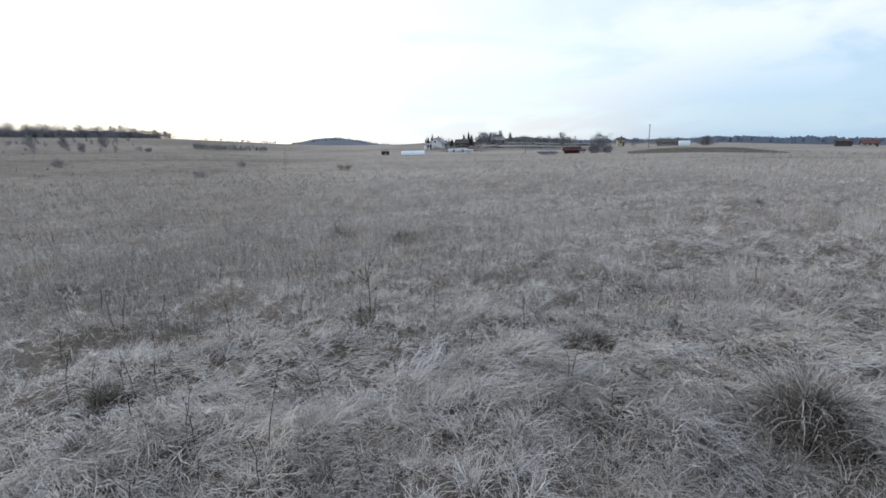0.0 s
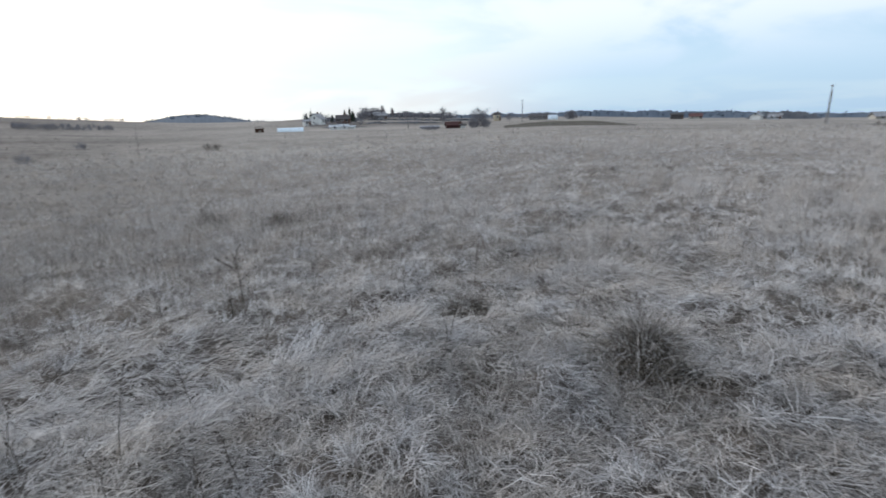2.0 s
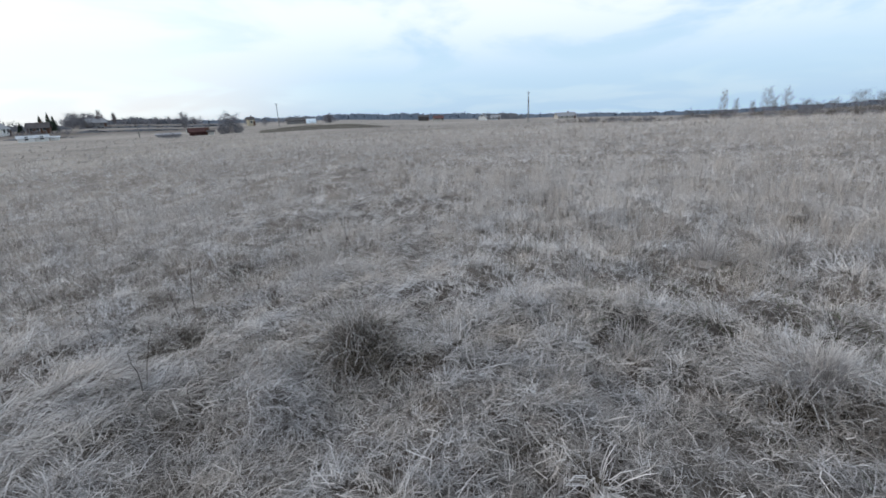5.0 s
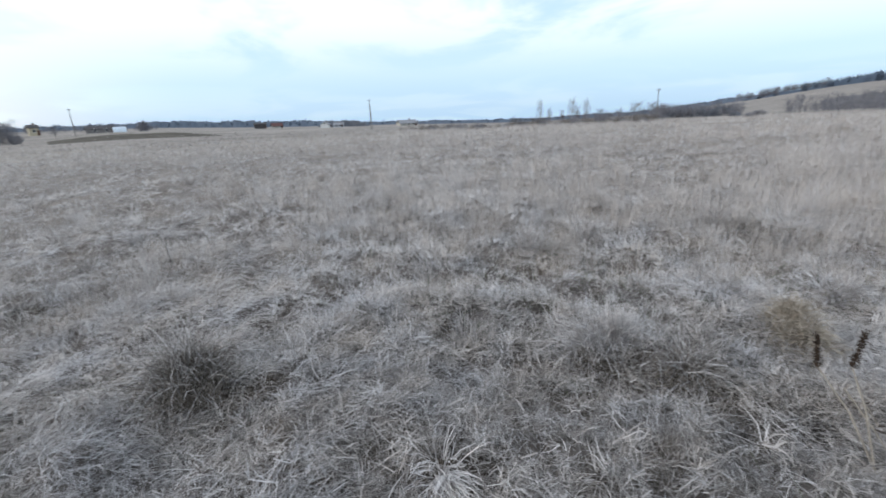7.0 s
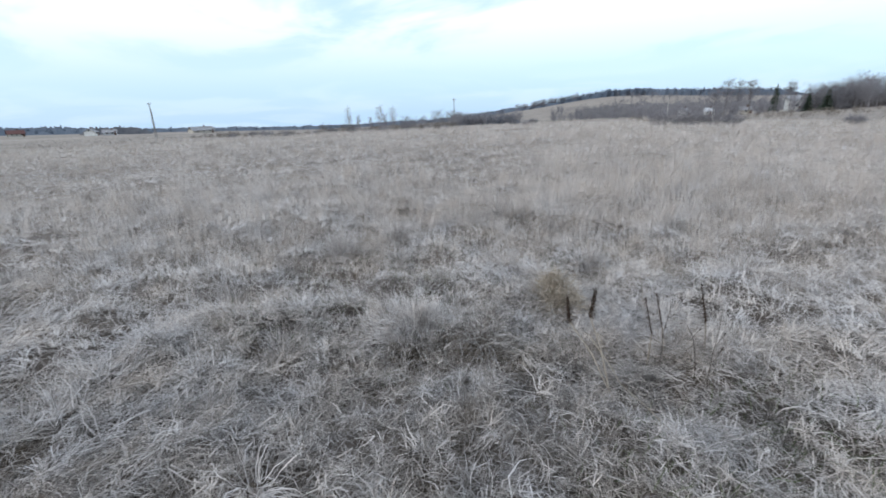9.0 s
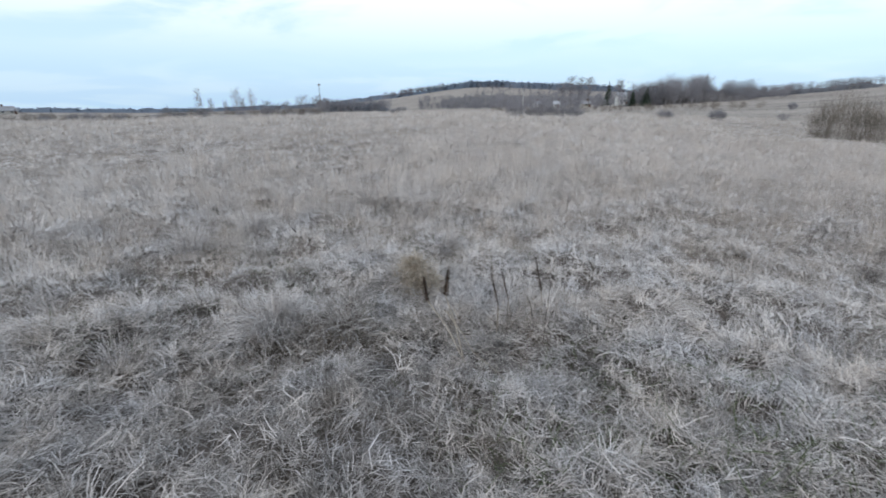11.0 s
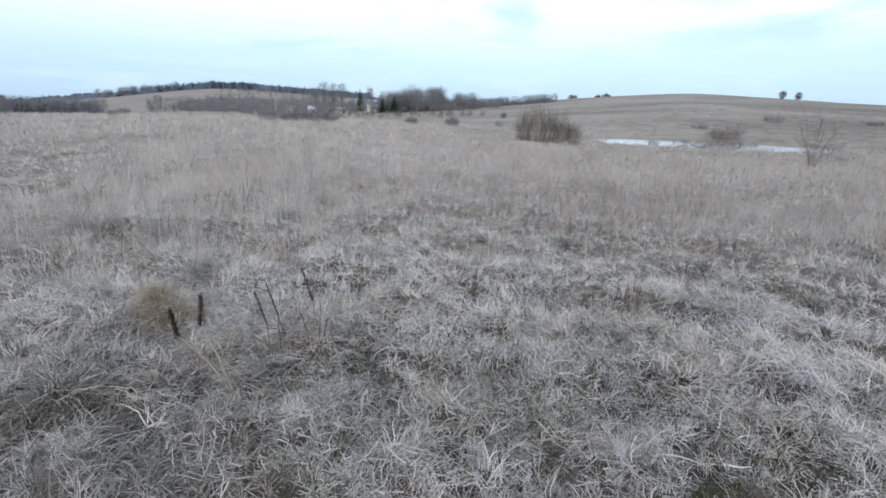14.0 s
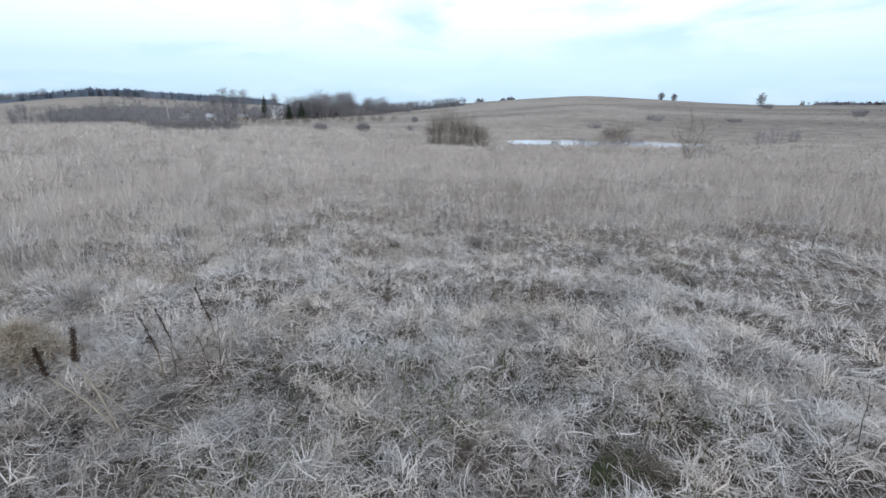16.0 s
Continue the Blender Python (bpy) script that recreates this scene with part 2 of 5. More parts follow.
def hash2(ix, iy, seed):
    n = (ix.astype(np.int64) * 374761393 + iy.astype(np.int64) * 668265263 + seed * 1442695041) & 0x7FFFFFFF
    n = ((n ^ (n >> 13)) * 1274126177) & 0x7FFFFFFF
    n = ((n ^ (n >> 16)) * 668265263) & 0x7FFFFFFF
    return (n & 0xFFFFFF) / float(0xFFFFFF)


def wave(x, y, seed=0):
    """Smooth value noise, -1 to 1."""
    x, y = np.asarray(x, float), np.asarray(y, float)
    ix, iy = np.floor(x), np.floor(y)
    u, v = x - ix, y - iy
    u, v = u * u * (3 - 2 * u), v * v * (3 - 2 * v)
    a, b = hash2(ix, iy, seed), hash2(ix + 1, iy, seed)
    c, d = hash2(ix, iy + 1, seed), hash2(ix + 1, iy + 1, seed)
    return 2 * ((a * (1 - u) + b * u) * (1 - v) + (c * (1 - u) + d * u) * v) - 1


def fbm(x, y, seed=0, octaves=3):
    return sum(wave(x * 2 ** k, y * 2 ** k, seed + k) * 0.5 ** k for k in range(octaves)) / (2 - 0.5 ** (octaves - 1))


def ease(a, b, x):
    s = np.clip((x - a) / (b - a), 0, 1)
    return s * s * (3 - 2 * s)


def build_profiles():
    rows = sorted(LAND) + [(240, -0.6, 3.0, 5.0, 6), (290, -0.8, 3.0, 8.0, 9)]
    b = np.array([r[0] for r in rows], float)
    out = []
    grid = np.arange(-60, 300.5, 0.5)
    for k in range(1, 5):
        v = np.interp(grid, np.r_[b - 360, b, b + 360], np.tile([r[k] for r in rows], 3))
        kern = np.exp(-0.5 * (np.arange(-12, 13) / 5.0) ** 2)
        v = np.convolve(np.r_[v[-13:-1], v, v[1:13]], kern / kern.sum(), "valid")
        out.append(v)
    z60, z200, z330, z650 = out
    far = np.where(z650 < 0, z650 * 2.4, z650 * 0.9)
    last = np.where(z650 < 0, z650 * 8.5, z650)
    return grid, np.array([z60 * 0, z60 * 0.12, z60, z200, z330, z650, far, last])


GRID, PROFILES = build_profiles()


def height(x, y):
    x, y = np.asarray(x, float), np.asarray(y, float)
    dx, dy = x - CX, y - CY
    r = np.maximum(np.hypot(dx, dy), 0.05)
    az = (np.degrees(np.arctan2(dx, dy)) + 60) % 360 - 60
    p = [np.interp(az, GRID, row) for row in PROFILES]
    lr = np.clip(np.log(r), RINGS[0], RINGS[-1])
    z = np.zeros_like(r)
    for k in range(len(RINGS) - 1):
        t = np.clip((lr - RINGS[k]) / (RINGS[k + 1] - RINGS[k]), 0, 1)
        t = 0.55 * t + 0.45 * t * t * (3 - 2 * t)
        z = z + (p[k + 1] - p[k]) * t
    # far wooded rise, the bare bank, the pond's hollow, the falling ground in front
    z = z + 48 * np.exp(-((az + 13.5) / 5.2) ** 2 - ((r - 2500) / 500) ** 2)
    z = z + 1.6 * np.exp(-((az - 28.5) / 6.5) ** 4 - ((r - 165) / 22) ** 2)
    z = z - 0.55 * np.exp(-((az + 14) / 30) ** 2 - ((r - 19) / 10) ** 2)
    z = z - 0.10 * np.exp(-((az - 132) / 22) ** 2 - ((r - 5) / 3.5) ** 2)
    pond = np.exp(-((az - 161) / 10.9) ** 4 - ((r - 58 - 0.2 * (az - 161)) / (6.2 - 0.08 * np.clip(az - 161, -12, 14))) ** 4)
    z = z * (1 - pond) + pond * -2.3
    # hummocks
    near = 1 / (1 + (r / 40) ** 2)
    z = z + near * (0.10 * fbm(x * 0.9, y * 0.9, 11) + 0.10 * wave(x * 2.1, y * 2.1, 17) / (1 + (r / 9) ** 2) + 0.05 * wave(x * 4.3, y * 4.3, 19) / (1 + (r / 5) ** 2)) * ease(0.4, 1.6, r) + 0.075 * wave(x * 1.45, y * 1.45, 21) * ease(3.5, 6, r) * ease(34, 16, r)
    z = z + 0.12 * fbm(x * 0.11, y * 0.11, 23) * ease(6, 30, r) + 0.5 * fbm(x * 0.013, y * 0.013, 29) * ease(70, 300, r) * (1 - pond)
    return z - 0.06


def spot(az, r, drop=0.0):
    """The place on the ground at a bearing and distance from the turning spot."""
    x, y = CX + r * math.sin(radians(az)), CY + r * math.cos(radians(az))
    return Vector((x, y, float(height(x, y)) - drop))


def mesh_from(name, verts, faces, mat, tone=None, smooth=False):
    """A mesh from arrays: verts (n, 3), faces (m, 3 or 4)."""
    verts, faces = np.asarray(verts, np.float32), np.asarray(faces, np.int32)
    me = bpy.data.meshes.new(name)
    me.vertices.add(len(verts)); me.vertices.foreach_set("co", verts.ravel())
    k = faces.shape[1]
    me.loops.add(faces.size); me.loops.foreach_set("vertex_index", faces.ravel())
    me.polygons.add(len(faces))
    me.polygons.foreach_set("loop_start", np.arange(0, faces.size, k, dtype=np.int32))
    if smooth:
        me.polygons.foreach_set("use_smooth", np.ones(len(faces), bool))
    if tone is not None:
        a = me.attributes.new("tone", "FLOAT", "POINT")
        a.data.foreach_set("value", np.asarray(tone, np.float32))
    me.update(calc_edges=True)
    me.materials.append(mat)
    return me


def build_ground():
    az = np.radians(np.r_[np.arange(-55, 195, 1.0), np.arange(195, 305, 4.0)])
    r = np.r_[0.0, np.geomspace(0.3, 22, 240), np.geomspace(23, 4700, 110)]
    A, Rr = np.meshgrid(az, r, indexing="ij")
    x, y = CX + Rr * np.sin(A), CY + Rr * np.cos(A)
    v = np.stack([x, y, height(x, y)], -1).reshape(-1, 3)
    n, m = len(az), len(r)
    i, j = np.meshgrid(np.arange(n), np.arange(m - 1), indexing="ij")
    i2 = (i + 1) % n
    f = np.stack([i * m + j, i * m + j + 1, i2 * m + j + 1, i2 * m + j], -1).reshape(-1, 4)
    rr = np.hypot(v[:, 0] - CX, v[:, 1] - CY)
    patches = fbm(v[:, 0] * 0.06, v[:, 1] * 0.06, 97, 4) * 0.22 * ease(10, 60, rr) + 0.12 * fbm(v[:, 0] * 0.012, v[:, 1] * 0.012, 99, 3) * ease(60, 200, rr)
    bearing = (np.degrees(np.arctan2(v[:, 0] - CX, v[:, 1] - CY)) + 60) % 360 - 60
    patches = patches - 0.42 * ease(-6, -30, bearing) * ease(14, 60, rr) - 0.22 * ease(155, 178, bearing) * ease(45, 90, rr)   # shorter, darker turf, with lens vignette painted in
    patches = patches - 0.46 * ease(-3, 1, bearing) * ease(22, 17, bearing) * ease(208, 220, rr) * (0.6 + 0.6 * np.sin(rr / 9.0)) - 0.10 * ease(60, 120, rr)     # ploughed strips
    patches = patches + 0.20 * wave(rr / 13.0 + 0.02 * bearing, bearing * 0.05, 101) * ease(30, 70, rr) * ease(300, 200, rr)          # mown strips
    # Shade between tufts painted in: dark close by, paler far off where blades thin.
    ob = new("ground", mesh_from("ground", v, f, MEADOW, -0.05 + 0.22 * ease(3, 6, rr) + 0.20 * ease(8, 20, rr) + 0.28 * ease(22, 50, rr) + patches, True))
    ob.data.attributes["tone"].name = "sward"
    tagged(ob, "rolling winter meadow of brown thatch and bare soil", "meadow", kind="structure")


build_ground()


# ---------------------------------------------------------------- grass
def blades(x, y, heading, rise, fall, length, width, tone, segs=3, sway=0.0, z0=None):
    """Curved tapering blades as strips. rise and fall: the slope at root and tip, in radians."""
    n = len(x)
    z = (height(x, y) if z0 is None else z0) - 0.01
    s = np.linspace(0, 1, segs + 1)
    pos = np.zeros((n, segs + 1, 3))
    pos[:, 0] = np.stack([x, y, z], -1)
    hd = heading
    for k in range(segs):
        a = rise + (fall - rise) * (k + 0.5) / segs
        step = length / segs
        hd = hd + sway * (k > 0)
        pos[:, k + 1] = pos[:, k] + np.stack([np.sin(hd) * np.cos(a) * step, np.cos(hd) * np.cos(a) * step, np.sin(a) * step], -1)
    side = np.stack([np.cos(heading), -np.sin(heading), np.zeros(n)], -1)
    tilt = np.random.uniform(-0.8, 0.8, n)
    side[:, 2] = tilt
    w = (width[:, None] * (1 - 0.15 * s[None, :] - 0.55 * s[None, :] ** 3)) / 2
    L = pos[:, :-1] - side[:, None] * w[:, :-1, None]
    R = pos[:, :-1] + side[:, None] * w[:, :-1, None]
    verts = np.concatenate([np.stack([L, R], 2).reshape(n, 2 * segs, 3), pos[:, -1:]], 1)
    per = 2 * segs + 1
    quad = []
    for k in range(segs - 1):
        quad += [(2 * k, 2 * k + 1, 2 * k + 3), (2 * k, 2 * k + 3, 2 * k + 2)]
    quad.append((2 * segs - 2, 2 * segs - 1, 2 * segs))
    faces = (np.arange(n)[:, None, None] * per + np.array(quad)[None]).reshape(-1, 3)
    return verts.reshape(-1, 3), faces, np.repeat(tone, per)


def merge(parts):
    verts, faces, base = [], [], 0
    for v, f in parts:
        verts.append(v); faces.append(np.asarray(f) + base); base += len(v)
    return np.concatenate(verts), np.concatenate(faces)


def ring_points(n, r0, r1, a0=-52, a1=192):
    r = np.exp(np.random.uniform(np.log(r0), np.log(r1), n) * 1.0)
    az = np.radians(np.random.uniform(a0, a1, n) + np.random.normal(0, 4, n))          # no hard edge at the sides
    return CX + r * np.sin(az), CY + r * np.cos(az), r


def in_pond(x, y):
    dx, dy = x - CX, y - CY
    az, r = np.degrees(np.arctan2(dx, dy)) % 360, np.hypot(dx, dy)
    return (np.abs(az - 161) < 10.5) & (np.abs(r - 58 - 0.2 * (az - 161)) < 5.0)


def turf_vignette(x, y, r):
    """Darkens the slopes towards the ridge and above the pond: real turf, painted vignette."""
    az = (np.degrees(np.arctan2(x - CX, y - CY)) + 60) % 360 - 60
    return (0.28 * ease(-2, -28, az) + 0.20 * ease(118, 172, az)) * ease(3.5, 10, r)


# where the larger tussocks stand: x, y, radius, height and, for the brown ones, tone
# Low-toned ones by the docks are added to stand in for shaded crevices.
BROWNS = [(-0.88, 4.3, 0.26, 0.26, 0.5), (-2.4, 2.72, 0.17, 0.24, 0.15), (-2.67, 11.6, 0.55, 0.62, 0.30), (-1.0, 10.1, 0.55, 0.56, 0.32), (-5.0, 5.7, 0.3, 0.26, 0.4), (3.29, 6.2, 0.3, 0.24, 0.55),
          (5.2, -4.83, 0.2, 0.24, 0.45), (3.38, -5.1, 0.22, 0.26, 0.42), (2.6, -5.5, 0.2, 0.2, 0.5), (7.0, -3.1, 0.26, 0.28, 0.45), (2.67, -1.98, 0.17, 0.17, 0.42), (3.0, -1.52, 0.17, 0.2, 0.4),
          (1.2, -5.9, 0.22, 0.22, 0.5), (0.95, -3.6, 0.2, 0.2, 0.55), (2.3, 5.3, 0.24, 0.2, 0.5), (4.1, 3.2, 0.22, 0.2, 0.5), (6.0, 2.5, 0.28, 0.24, 0.5), (7.4, 1.0, 0.26, 0.26, 0.5), (3.95, -5.9, 0.26, 0.30, 0.42), (3.24, -1.60, 0.16, 0.2, 0.36), (2.90, -2.05, 0.18, 0.2, 0.34), (3.16, -0.76, 0.18, 0.2, 0.4), (2.95, -0.95, 0.15, 0.18, 0.4)]
PALES = [(0.47, 6.35, 0.36, 0.28), (5.6, 1.2, 0.3, 0.48), (5.85, 4.15, 0.3, 0.42), (4.97, 4.75, 0.28, 0.36), (6.44, 0.7, 0.32, 0.44), (5.2, -1.5, 0.26, 0.36), (4.95, -2.95, 0.24, 0.36),
         (3.57, 1.1, 0.24, 0.28), (0.1, 3.5, 0.22, 0.16), (4.5, 2.0, 0.26, 0.3), (2.25, -2.6, 0.2, 0.18), (6.9, 3.6, 0.3, 0.42), (4.3, -0.2, 0.24, 0.3), (7.6, -0.8, 0.3, 0.42), (5.65, -0.55, 0.28, 0.34), (7.05, -1.5, 0.3, 0.40)]
HUMMOCKS = [(2.08, 2.32, 0.26), (1.24, 3.68, 0.34), (3.66, 0.03, 0.32), (3.58, -0.46, 0.28), (2.13, 0.54, 0.12), (4.16, -1.06, 0.22), (0.82, -2.56, 0.26)]


def open_spot(x, y):
    """True where no tussock stands: the flattened grass stops at their feet."""
    clear = np.ones(len(x), bool)
    for q in BROWNS + PALES + HUMMOCKS:
        clear &= np.hypot(x - q[0], y - q[1]) > q[2] * np.random.uniform(0.45, 1.0, len(x))
    return clear


def mounds(x, y, cell, seed):
    """Rounded tufts packed side by side: 1 on a tuft's top, 0 in the crease between two; with the offset from its centre and three numbers of its own."""
    wx, wy = x + 0.30 * cell * wave(x / cell * 1.1, y / cell * 1.1, seed + 5), y + 0.30 * cell * wave(x / cell * 1.1, y / cell * 1.1, seed + 6)
    gx, gy = wx / cell, wy / cell
    ix, iy = np.floor(gx), np.floor(gy)
    best = np.full(x.shape, 9.0)
    ox, oy = np.zeros_like(gx), np.zeros_like(gx)
    own = [np.zeros_like(gx) for _ in range(3)]
    for i in (-1, 0, 1):
        for j in (-1, 0, 1):
            cx, cy = ix + i, iy + j
            dx, dy = gx - cx - 0.1 - 0.8 * hash2(cx, cy, seed), gy - cy - 0.1 - 0.8 * hash2(cx, cy, seed + 1)
            d = np.hypot(dx, dy)
            hit = d < best
            best = np.where(hit, d, best)
            ox, oy = np.where(hit, dx, ox), np.where(hit, dy, oy)
            own = [np.where(hit, hash2(cx, cy, seed + 2 + k), o) for k, o in enumerate(own)]
    return np.clip(1 - (best / 0.78) ** 2, 0, 1), ox, oy, own


def tufted(name, count, per, r0, r1, label, cell, relief, a0=-52, a1=192, segs=2, even=False, tall=1.0, bare=0.22, tone=0.60, mess=1.0, slack=0.65, broad=1.0, bend=1.1):
    """Lodged grass grown in tufts: wisps of a few blades that arch over and off the tuft, with dark creases in between."""
    x, y, r = ring_points(count, r0, r1, a0, a1)
    if even:
        az = np.arctan2(x - CX, y - CY)
        r = np.sqrt(np.random.uniform(r0 ** 2, r1 ** 2, count))
        x, y = CX + r * np.sin(az), CY + r * np.cos(az)
    blend = ease(r1 * 1.02, r1 * 0.84, r) * (ease(r0 * 0.97, r0 * 1.16, r) if r0 > 2 else 1.0)       # layers thin out into one another
    dome, ox, oy, (h1, h2, h3) = mounds(x, y, cell, 301)
    fine, fx, fy, (f1, f2, f3) = mounds(x, y, cell * 0.33, 331)
    thin = (0.12 - 0.09 * ease(3, 4.5, r)) * fbm(x * 1.3, y * 1.3, 49, 3)                                     # thin spots
    keep = open_spot(x, y) & ~in_pond(x, y) & (np.random.rand(count) < blend) & (dome > bare + thin + np.random.normal(0, 0.10, count)) & (fine > 0.5 * bare + thin + np.random.normal(0, 0.10, count))
    x, y, r, dome, ox, oy, h1, h2, h3, fine, f1, f2, fx, fy = (q[keep] for q in (x, y, r, dome, ox, oy, h1, h2, h3, fine, f1, f2, fx, fy))
    n = len(x)
    rough = ease(-0.35, 0.25, fbm(x * 0.33, y * 0.33, 53, 2))                      # 0: short and even, 1: high tufts
    side = ease(-20, 0, np.degrees(np.arctan2(x - CX, y - CY))) * ease(85, 55, np.degrees(np.arctan2(x - CX, y - CY)))
    comb = np.clip(ease(-0.1, 0.4, fbm(x * 0.42, y * 0.42, 57, 2)) * (1 - 0.65 * ease(85, 115, np.degrees(np.arctan2(x - CX, y - CY)))) + 0.4 * side, 0, 1) * (0.35 + 0.65 * ease(2.4, 4.0, r))   # 1: combed over in waves
    lift = relief * (0.15 + 0.85 * h1 ** 1.5) * (0.35 + 0.65 * rough)
    z = height(x, y) + lift * dome + 0.3 * relief * fine * (0.3 + 0.7 * f1)
    loose = mess * (1 - 0.72 * comb)
    swirl = 1.9 + 2.4 * fbm(x * 0.5, y * 0.5, 41, 2) + (h2 - 0.5) * 2.4 * loose + (f2 - 0.5) * 4.0 * loose
    lean = np.arctan2(np.sin(swirl) + 0.9 * ox + 0.9 * fx, np.cos(swirl) + 0.9 * oy + 0.9 * fy) + np.random.normal(0, 0.75, n) * loose
    patch = fbm(x * 0.35, y * 0.35, 61, 3) + 0.6 * fbm(x * 1.5, y * 1.5, 67, 2)
    # Tone also rises or falls with distance and bearing: brightness painted into the blades.
    own = tone + 0.10 * patch + 0.16 * (h3 - 0.5) + 0.24 * (f1 - 0.5) + np.random.normal(0, 0.12, n) * (1 - 0.5 * ease(8, 18, r)) - turf_vignette(x, y, r) + 0.12 * ease(100, 130, np.degrees(np.arctan2(x - CX, y - CY)) % 360) * ease(4.5, 3.0, r) + (-0.10 * ease(4.6, 3.2, r) if r0 > 2 else 0.08 * ease(2.4, 3.8, r))
    scale = 1 + np.clip((r - 7) / 30, 0, 1.2)
    T = np.repeat(np.arange(n), per)
    k = len(T)
    gx, gy = x[T] + np.random.normal(0, 0.012, k) * scale[T], y[T] + np.random.normal(0, 0.012, k) * scale[T]
    up = np.random.normal(0, 0.30, n)[T]
    rise = slack - 0.3 * comb[T] + up + np.random.normal(0, 0.28, k)
    fall = rise - bend + 0.3 * ease(6, 20, r[T]) - 0.35 * (1 - dome[T]) + np.random.normal(0, 0.5, k)
    length = tall * np.random.uniform(0.045, 0.15, k) * (0.75 + 0.5 * h1[T]) * (1 + 0.6 * comb[T])
    width = np.maximum(broad * np.random.uniform(0.0020, 0.0044, k), np.where(r[T] < 9, 0.00060, 0.00047) * r[T])
    v, f, tn = blades(gx, gy, lean[T] + np.random.normal(0, 0.40, k) * (0.5 + 0.5 * loose[T]), rise, fall, length, width, np.clip(own[T] + np.random.normal(0, 0.18, k) * (1 - 0.65 * ease(7, 18, r[T])), 0, 1), segs,
                      np.random.normal(0, 0.7, k) * (0.4 + 0.6 * loose[T]), z0=z[T] + np.random.uniform(0, 0.02, k))
    tagged(new(name, mesh_from(name, v, f, STRAW, tn)), label, "grass", kind="stuff")


def litter(name, count, r0, r1, label, a0=-52, a1=192, segs=1, mat=None, patchy=None):
    """Broken old straws lying across one another on the ground."""
    x, y, r = ring_points(count, r0, r1, a0, a1)
    if patchy is not None:                                             # only in scattered patches
        keep = fbm(x * 0.8, y * 0.8, 143, 2) > patchy + np.random.normal(0, 0.08, len(x))
        x, y, r = x[keep], y[keep], r[keep]
    k = len(x)
    z = height(x, y) + np.random.beta(1.2, 2.0, k) * (0.06 if mat is None else 0.11)
    rise = np.random.normal(0.1 if mat is None else 0.6, 0.25, k)
    width = np.maximum(np.random.uniform(0.0025, 0.0052, k), 0.00056 * r)
    tone = np.clip(0.16 + 0.15 * fbm(x * 0.9, y * 0.9, 63, 2) + np.random.normal(0, 0.16, k) - turf_vignette(x, y, r), 0, 1)
    v, f, tn = blades(x, y, np.random.uniform(0, 6.28, k), rise, rise - np.random.normal(0.2, 0.3, k), np.random.uniform(0.06, 0.2, k), width, tone, segs, np.random.normal(0, 0.5, k), z0=z)
    tagged(new(name, mesh_from(name, v, f, mat or STRAW, tn)), label, "grass", kind="stuff")


def standing_grass(name, clumps, per, r0, r1, label, lo=0.3, hi=0.62, threshold=-0.1, a0=-52, a1=192, mat=None, segs=2, thick=1.0, pale=0.74, droop=1.1):
    x, y, r = ring_points(clumps, r0, r1, a0, a1)
    dens = fbm(x * 0.28, y * 0.28, 71, 3)
    keep = (dens > threshold + np.random.normal(0, 0.12, len(x))) & ~in_pond(x, y)
    az = (np.degrees(np.arctan2(x - CX, y - CY)) + 60) % 360 - 60
    edge = ease(r0 * 0.95, r0 * 1.8, r) * ease(r1 * 1.02, r1 * 0.75, r)              # the patches thin out at their edges
    if a1 - a0 < 200:
        edge = edge * ease(a0, a0 + 14, az) * ease(a1, a1 - 14, az)
    keep &= np.random.rand(len(x)) < edge
    x, y, r = x[keep], y[keep], r[keep]
    n = len(x)
    T = np.repeat(np.arange(n), per)
    k = len(T)
    gx, gy = x[T] + np.random.normal(0, 0.06, k) * (1 + r[T] / 25), y[T] + np.random.normal(0, 0.06, k) * (1 + r[T] / 25)
    heading = np.random.uniform(0, 6.28, n)[T] + np.random.normal(0, 0.9, k)
    rise = np.random.uniform(0.95, 1.6, k)
    fall = rise - np.random.uniform(0.0, droop, k)
    length = np.random.uniform(lo, hi, k) * (0.45 + 0.55 * ease(2.5, 11, r[T]))
    width = thick * np.maximum(np.random.uniform(0.0014, 0.0028, k), 0.00042 * r[T])
    tone = np.clip(pale + 0.2 * wave(x * 0.4, y * 0.4, 77)[T] + (np.random.normal(0, 0.15, n)[T] + np.random.normal(0, 0.17, k)) * (1 - 0.5 * ease(6, 24, r[T])) - turf_vignette(gx, gy, r[T]), 0, 1)
    v, f, tn = blades(gx, gy, heading, rise, fall, length, width, tone, segs)
    ob = new(name, mesh_from(name, v, f, mat or STEM, tn))
    tagged(ob, label, "grass", kind="stuff")


litter("old_litter", 36000, 1.2, 3.8, "dark old straw litter under the dry grass")
litter("old_litter", 70000, 3.4, 20.0, "dark old straw litter under the dry grass")
litter("green_shoots", 9000, 1.6, 6.0, "fresh green shoots between old straw", 50, 180, 2, GREEN, 0.12)
litter("old_litter", 16000, 0.9, 8.0, "dark old straw litter under the dry grass", 190, 310)
tufted("matted_grass", 39000, 5, 1.3, 4.0, "matted pale dry grass lying in tufts over the meadow", 0.22, 0.10, segs=3, even=True, tall=1.15, bare=0.47, slack=0.36, broad=0.92, tone=0.45, bend=0.75)
tufted("loose_straw", 10000, 4, 1.3, 3.8, "short broken pale straws lying crosswise on the grass", 0.22, 0.13, even=True, tall=1.15, bare=0.30, slack=0.14, broad=0.95, tone=0.60, mess=2.2, bend=0.3)
